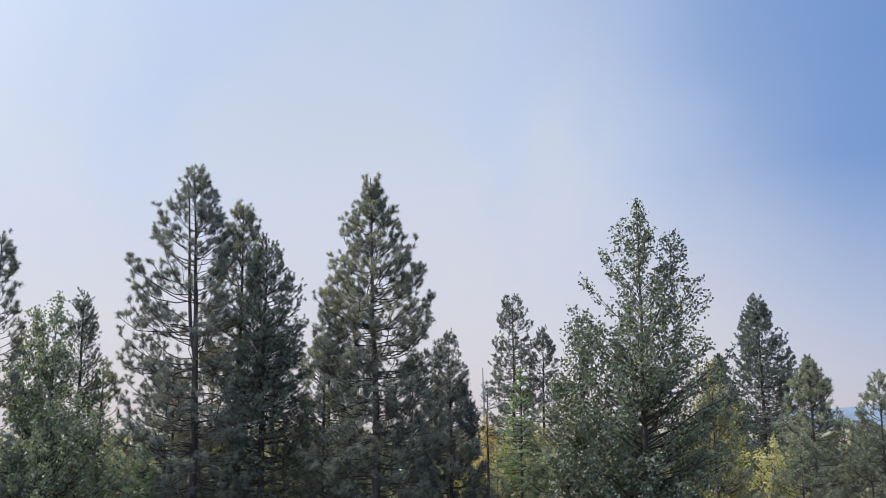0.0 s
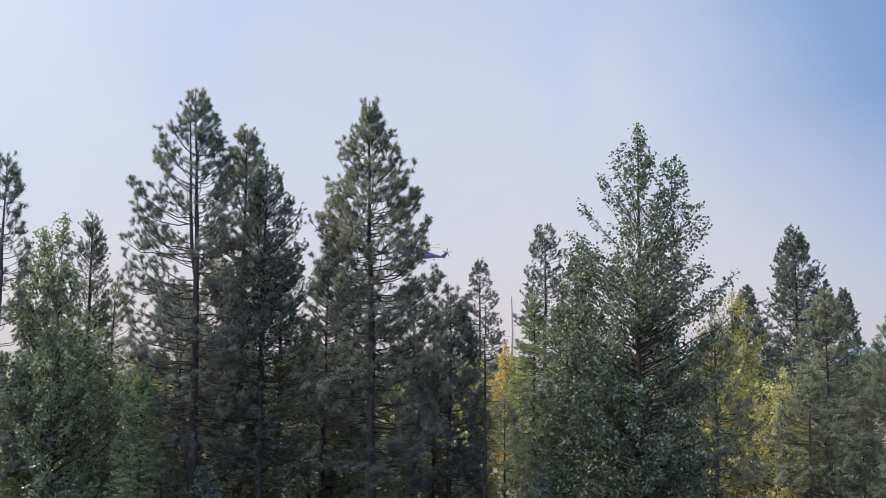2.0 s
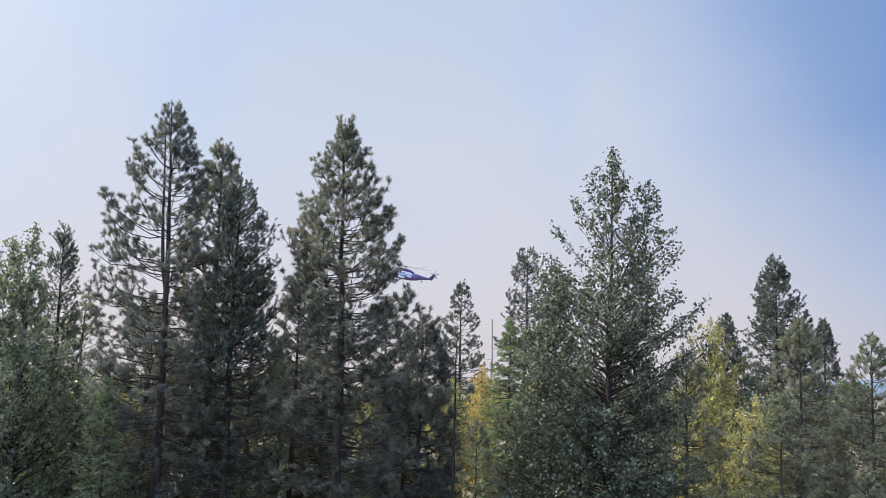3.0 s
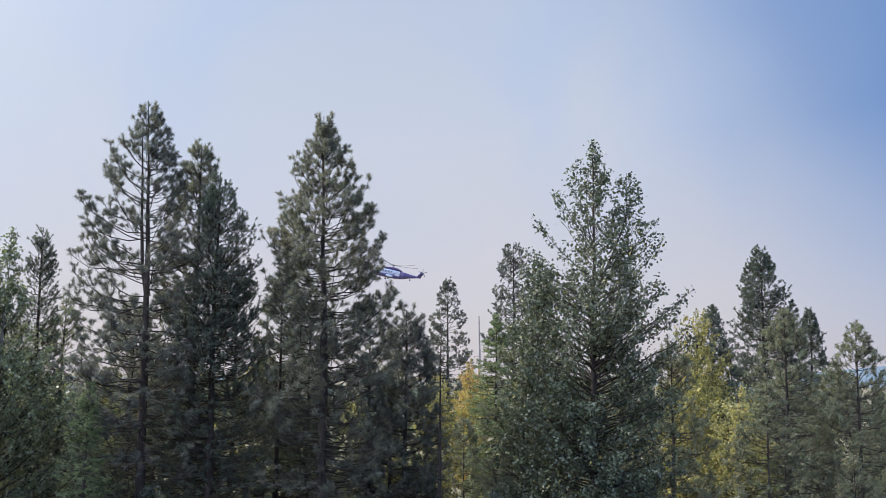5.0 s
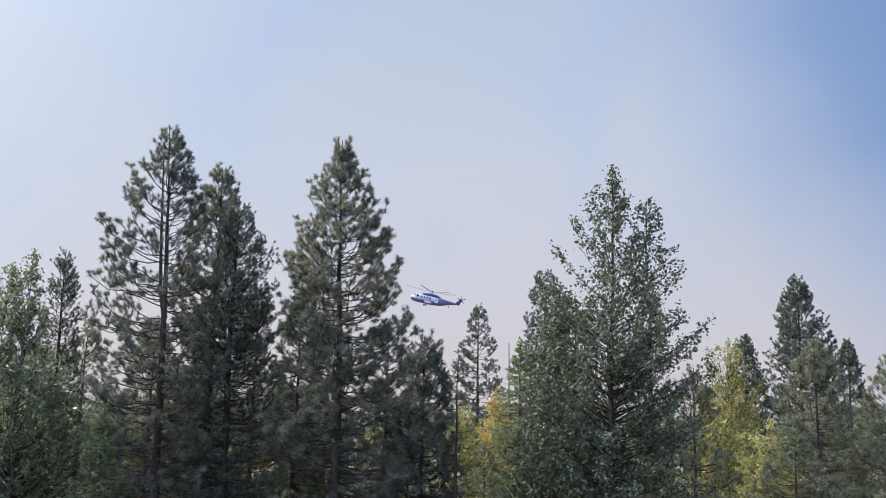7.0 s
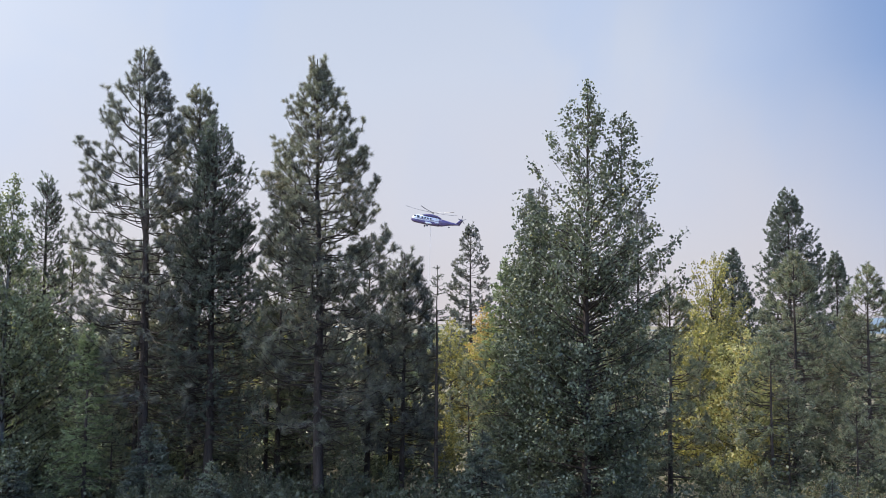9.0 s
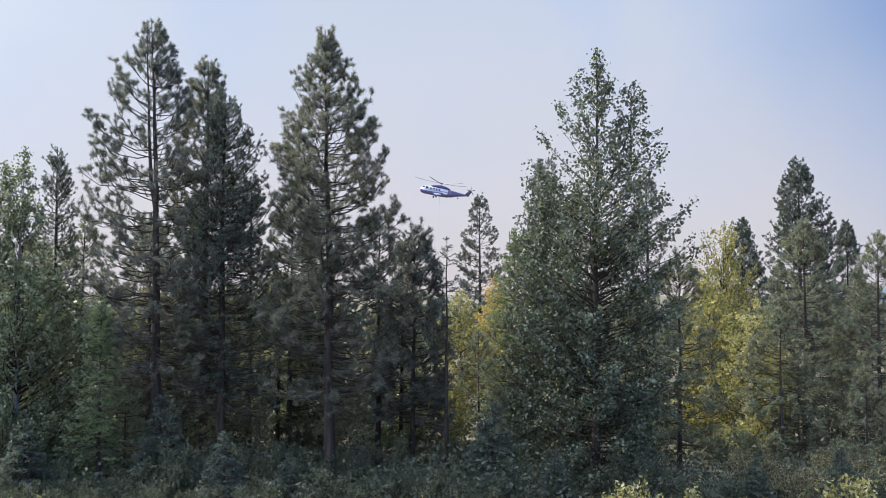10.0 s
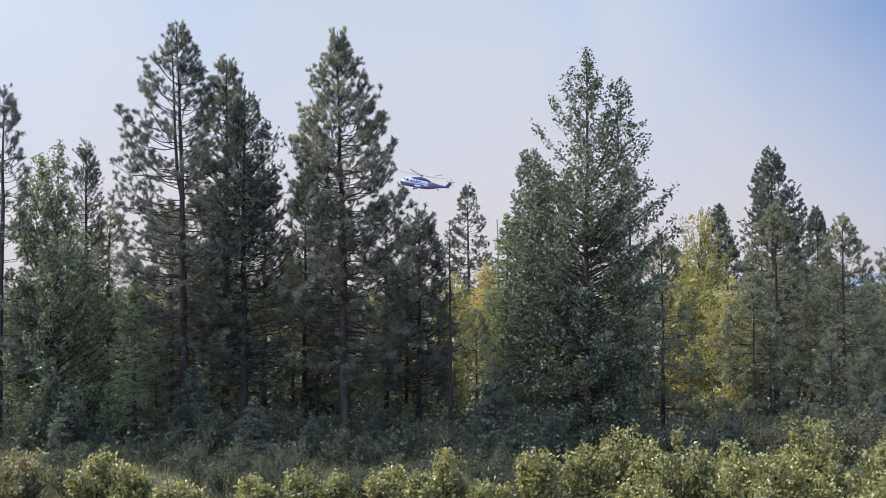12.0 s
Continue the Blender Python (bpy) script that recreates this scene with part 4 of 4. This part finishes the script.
# ---- helicopter ----
def loft(sections, sides=14, power=2.6):
    """A hull through rounded cross-sections: x, half width, bottom, top."""
    bm = bmesh.new()
    rings = []
    for x, w, lo, hi in sections:
        cz, hz = (lo + hi) / 2, (hi - lo) / 2
        ring = []
        for k in range(sides):
            a = 2 * math.pi * k / sides
            c, s = math.cos(a), math.sin(a)
            ring.append(bm.verts.new((x, w * math.copysign(abs(c) ** (2 / power), c), cz + hz * math.copysign(abs(s) ** (2 / power), s))))
        rings.append(ring)
    for r, q in zip(rings, rings[1:]):
        for k in range(sides):
            bm.faces.new((r[k], r[(k + 1) % sides], q[(k + 1) % sides], q[k]))
    bm.faces.new(rings[0][::-1])
    bm.faces.new(rings[-1])
    bmesh.ops.recalc_face_normals(bm, faces=bm.faces)
    for f in bm.faces:
        f.smooth = True
    return bm


def block(sx, sy, sz, at, bevel=0.02, rot=None):
    bm = bmesh.new()
    bmesh.ops.create_cube(bm, size=1.0, matrix=Matrix.Translation(at) @ (rot or Matrix()) @ Matrix.Diagonal((sx, sy, sz, 1)))
    if bevel:
        bmesh.ops.bevel(bm, geom=list(bm.edges), offset=bevel, segments=2, affect="EDGES")
    return bm


def rod(a, b, r1, r2, sides=10):
    a, b = Vector(a), Vector(b)
    bm = bmesh.new()
    m = Matrix.Translation((a + b) / 2) @ (b - a).to_track_quat("Z", "Y").to_matrix().to_4x4()
    bmesh.ops.create_cone(bm, cap_ends=True, segments=sides, radius1=r1, radius2=r2, depth=(b - a).length, matrix=m)
    return bm


def helicopter():
    """Nose towards -x, origin under the rotor."""
    white, navy, glass, dark, steel = (paint("white_aircraft_paint", (0.56, 0.58, 0.64)), paint("purple_navy_aircraft_paint", (0.085, 0.062, 0.150)),
                                       paint("dark_cabin_glass", (0.02, 0.025, 0.035), 0.1), paint("dark_rotor_paint", (0.07, 0.07, 0.08), 0.5), paint("grey_steel", (0.30, 0.30, 0.32), 0.4, 0.7))
    h = thing("helicopter", (-38.3, 320.0, 40.0), "white and dark purple transport helicopter carrying a long line", "helicopter")
    hull = part("fuselage", loft([(-7.0, .35, -.85, .05), (-6.6, .75, -1.2, .55), (-5.8, 1.0, -1.3, 1.05), (-4.8, 1.08, -1.05, 1.25), (-2, 1.1, -1.1, 1.3), (1.2, 1.1, -1.1, 1.3), (2.4, 1.08, -1.05, 1.2)]), white, h, "white forward cabin")
    part("lower_hull", loft([(-7.06, .42, -.95, .0), (-6.5, .84, -1.35, .12), (-5.4, 1.06, -1.55, 0.0), (-2, 1.14, -1.62, 0.0), (1.0, 1.14, -1.6, .2), (2.4, 1.13, -1.5, .5)]), navy, hull, "dark purple keel")
    part("rear_hull", loft([(2.3, 1.12, -1.5, 1.24), (4.2, .95, -1.15, 1.15), (6.3, .62, -.45, .9), (8.6, .36, .05, .75), (9.6, .28, .25, .75)]), navy, h, "dark purple tail boom")
    fin = part("tail_fin", loft([(0, .14, -.75, .75), (1.0, .13, -.65, .65), (2.3, .10, -.5, .5)], 10), navy, h, "raked dark purple tail fin")
    fin.matrix_local = pose(9.3, 0, .45, 0, -58, 0)
    part("stabiliser", block(.8, 2.0, .07, (10.2, -1.0, 1.75), .02), navy, h)
    part("engine_cowling", loft([(-3.4, .45, 1.15, 1.65), (-2.9, .85, 1.2, 1.95), (-.6, .95, 1.2, 2.25), (1.6, .85, 1.1, 2.1), (3.2, .4, 1.1, 1.5)]), navy, h, "dark engine housing")
    for s in (-1, 1):
        part("engine_intake", rod((-3.55, s * .42, 1.55), (-3.2, s * .42, 1.55), .26, .32), steel, h)
        part("side_float", loft([(-2.6, .18, -.25, .15), (-2.0, .32, -.42, .28), (-.9, .33, -.42, .28), (-.2, .15, -.25, .1)], 10), white, h).location = (0, s * 1.75, -.95)
        part("float_strut", block(.5, .8, .1, (-1.4, s * 1.3, -.85), .02), white, h)
        wheel = part("main_wheel", rod((-1.7, s * 1.68, -1.95), (-1.7, s * 1.9, -1.95), .33, .33, 14), dark, h, "black rubber wheel")
        part("wheel_leg", rod((-1.7, s * 1.75, -1.9), (-1.5, s * 1.75, -1.2), .07, .07, 8), steel, wheel)
        part("windscreen", block(.75, .85, .62, (-6.0, s * .42, .62), .16), glass, h, "dark windscreen")
        part("cockpit_window", block(.85, .05, .62, (-5.1, s * 1.075, .62), .02), glass, h)
        for k in range(4):
            part("cabin_window", block(.52, .05, .5, (-3.7 + 1.0 * k, s * 1.10, .55), .02), glass, h)
        part("cabin_door", block(1.35, .04, 1.5, (1.55, s * 1.105, .1), .015), white, h)
        part("stripe", block(8.0, .03, .14, (-1.6, s * 1.15, .12), .01), navy, h, "dark stripe")
    tail_wheel = part("tail_wheel", rod((6.4, -.1, -1.0), (6.4, .1, -1.0), .24, .24, 12), dark, h)
    part("tail_wheel_leg", rod((6.2, 0, -.3), (6.4, 0, -.95), .07, .06, 8), steel, tail_wheel)
    part("rotor_mast", rod((0, 0, 2.0), (0, 0, 2.9), .28, .2), steel, h)
    hub = part("rotor_hub", rod((0, 0, 2.75), (0, 0, 3.1), .55, .4, 12), dark, h)
    for k in range(5):
        a = math.radians(72 * k + 14)
        bl = bmesh.new()
        n = 8
        vs = []
        for i in range(n + 1):
            s = i / n
            r, z = .5 + 9.0 * s, 2.95 + .75 * s * s
            c = .26
            vs.append([bl.verts.new((r, -c, z - .03)), bl.verts.new((r, c, z - .03)), bl.verts.new((r, c * .6, z + .05)), bl.verts.new((r, -c * .8, z + .05))])
        for q, p in zip(vs, vs[1:]):
            for j in range(4):
                bl.faces.new((q[j], q[(j + 1) % 4], p[(j + 1) % 4], p[j]))
        bl.faces.new(vs[0][::-1])
        bl.faces.new(vs[-1])
        bmesh.ops.recalc_face_normals(bl, faces=bl.faces)
        bmesh.ops.rotate(bl, verts=bl.verts, matrix=Matrix.Rotation(a, 3, "Z"))
        part("rotor_blade", bl, dark, hub)
    tail_hub = part("tail_rotor_hub", rod((10.45, -.12, 2.2), (10.45, -.5, 2.2), .16, .14, 10), steel, h)
    for k in range(5):
        a = math.radians(72 * k + 25)
        part("tail_rotor_blade", block(1.45, .05, .2, (10.45 + .85 * math.cos(a), -.42, 2.2 + .85 * math.sin(a)), .015, Matrix.Rotation(-a, 4, "Y")), dark, tail_hub)
    part("cargo_hook", rod((-.2, 0, -1.5), (-.2, 0, -2.1), .12, .08), steel, h)
    h.rotation_euler = (radians(4), radians(9), radians(22))
    line = Tubes()
    z = np.linspace(0, -38, 14)
    line.add(np.stack([0.25 * np.sin(z / 16), 0 * z, z], 1), np.full(14, 0.055), 6)
    rope = new("sling_line", line.mesh("sling_line", paint("pale_rope", (0.55, 0.53, 0.52), 0.8)))
    rope.location = (-38.6, 320.0, 37.95)
    tagged(rope, "long pale sling line hanging below the helicopter", "rope")


helicopter()
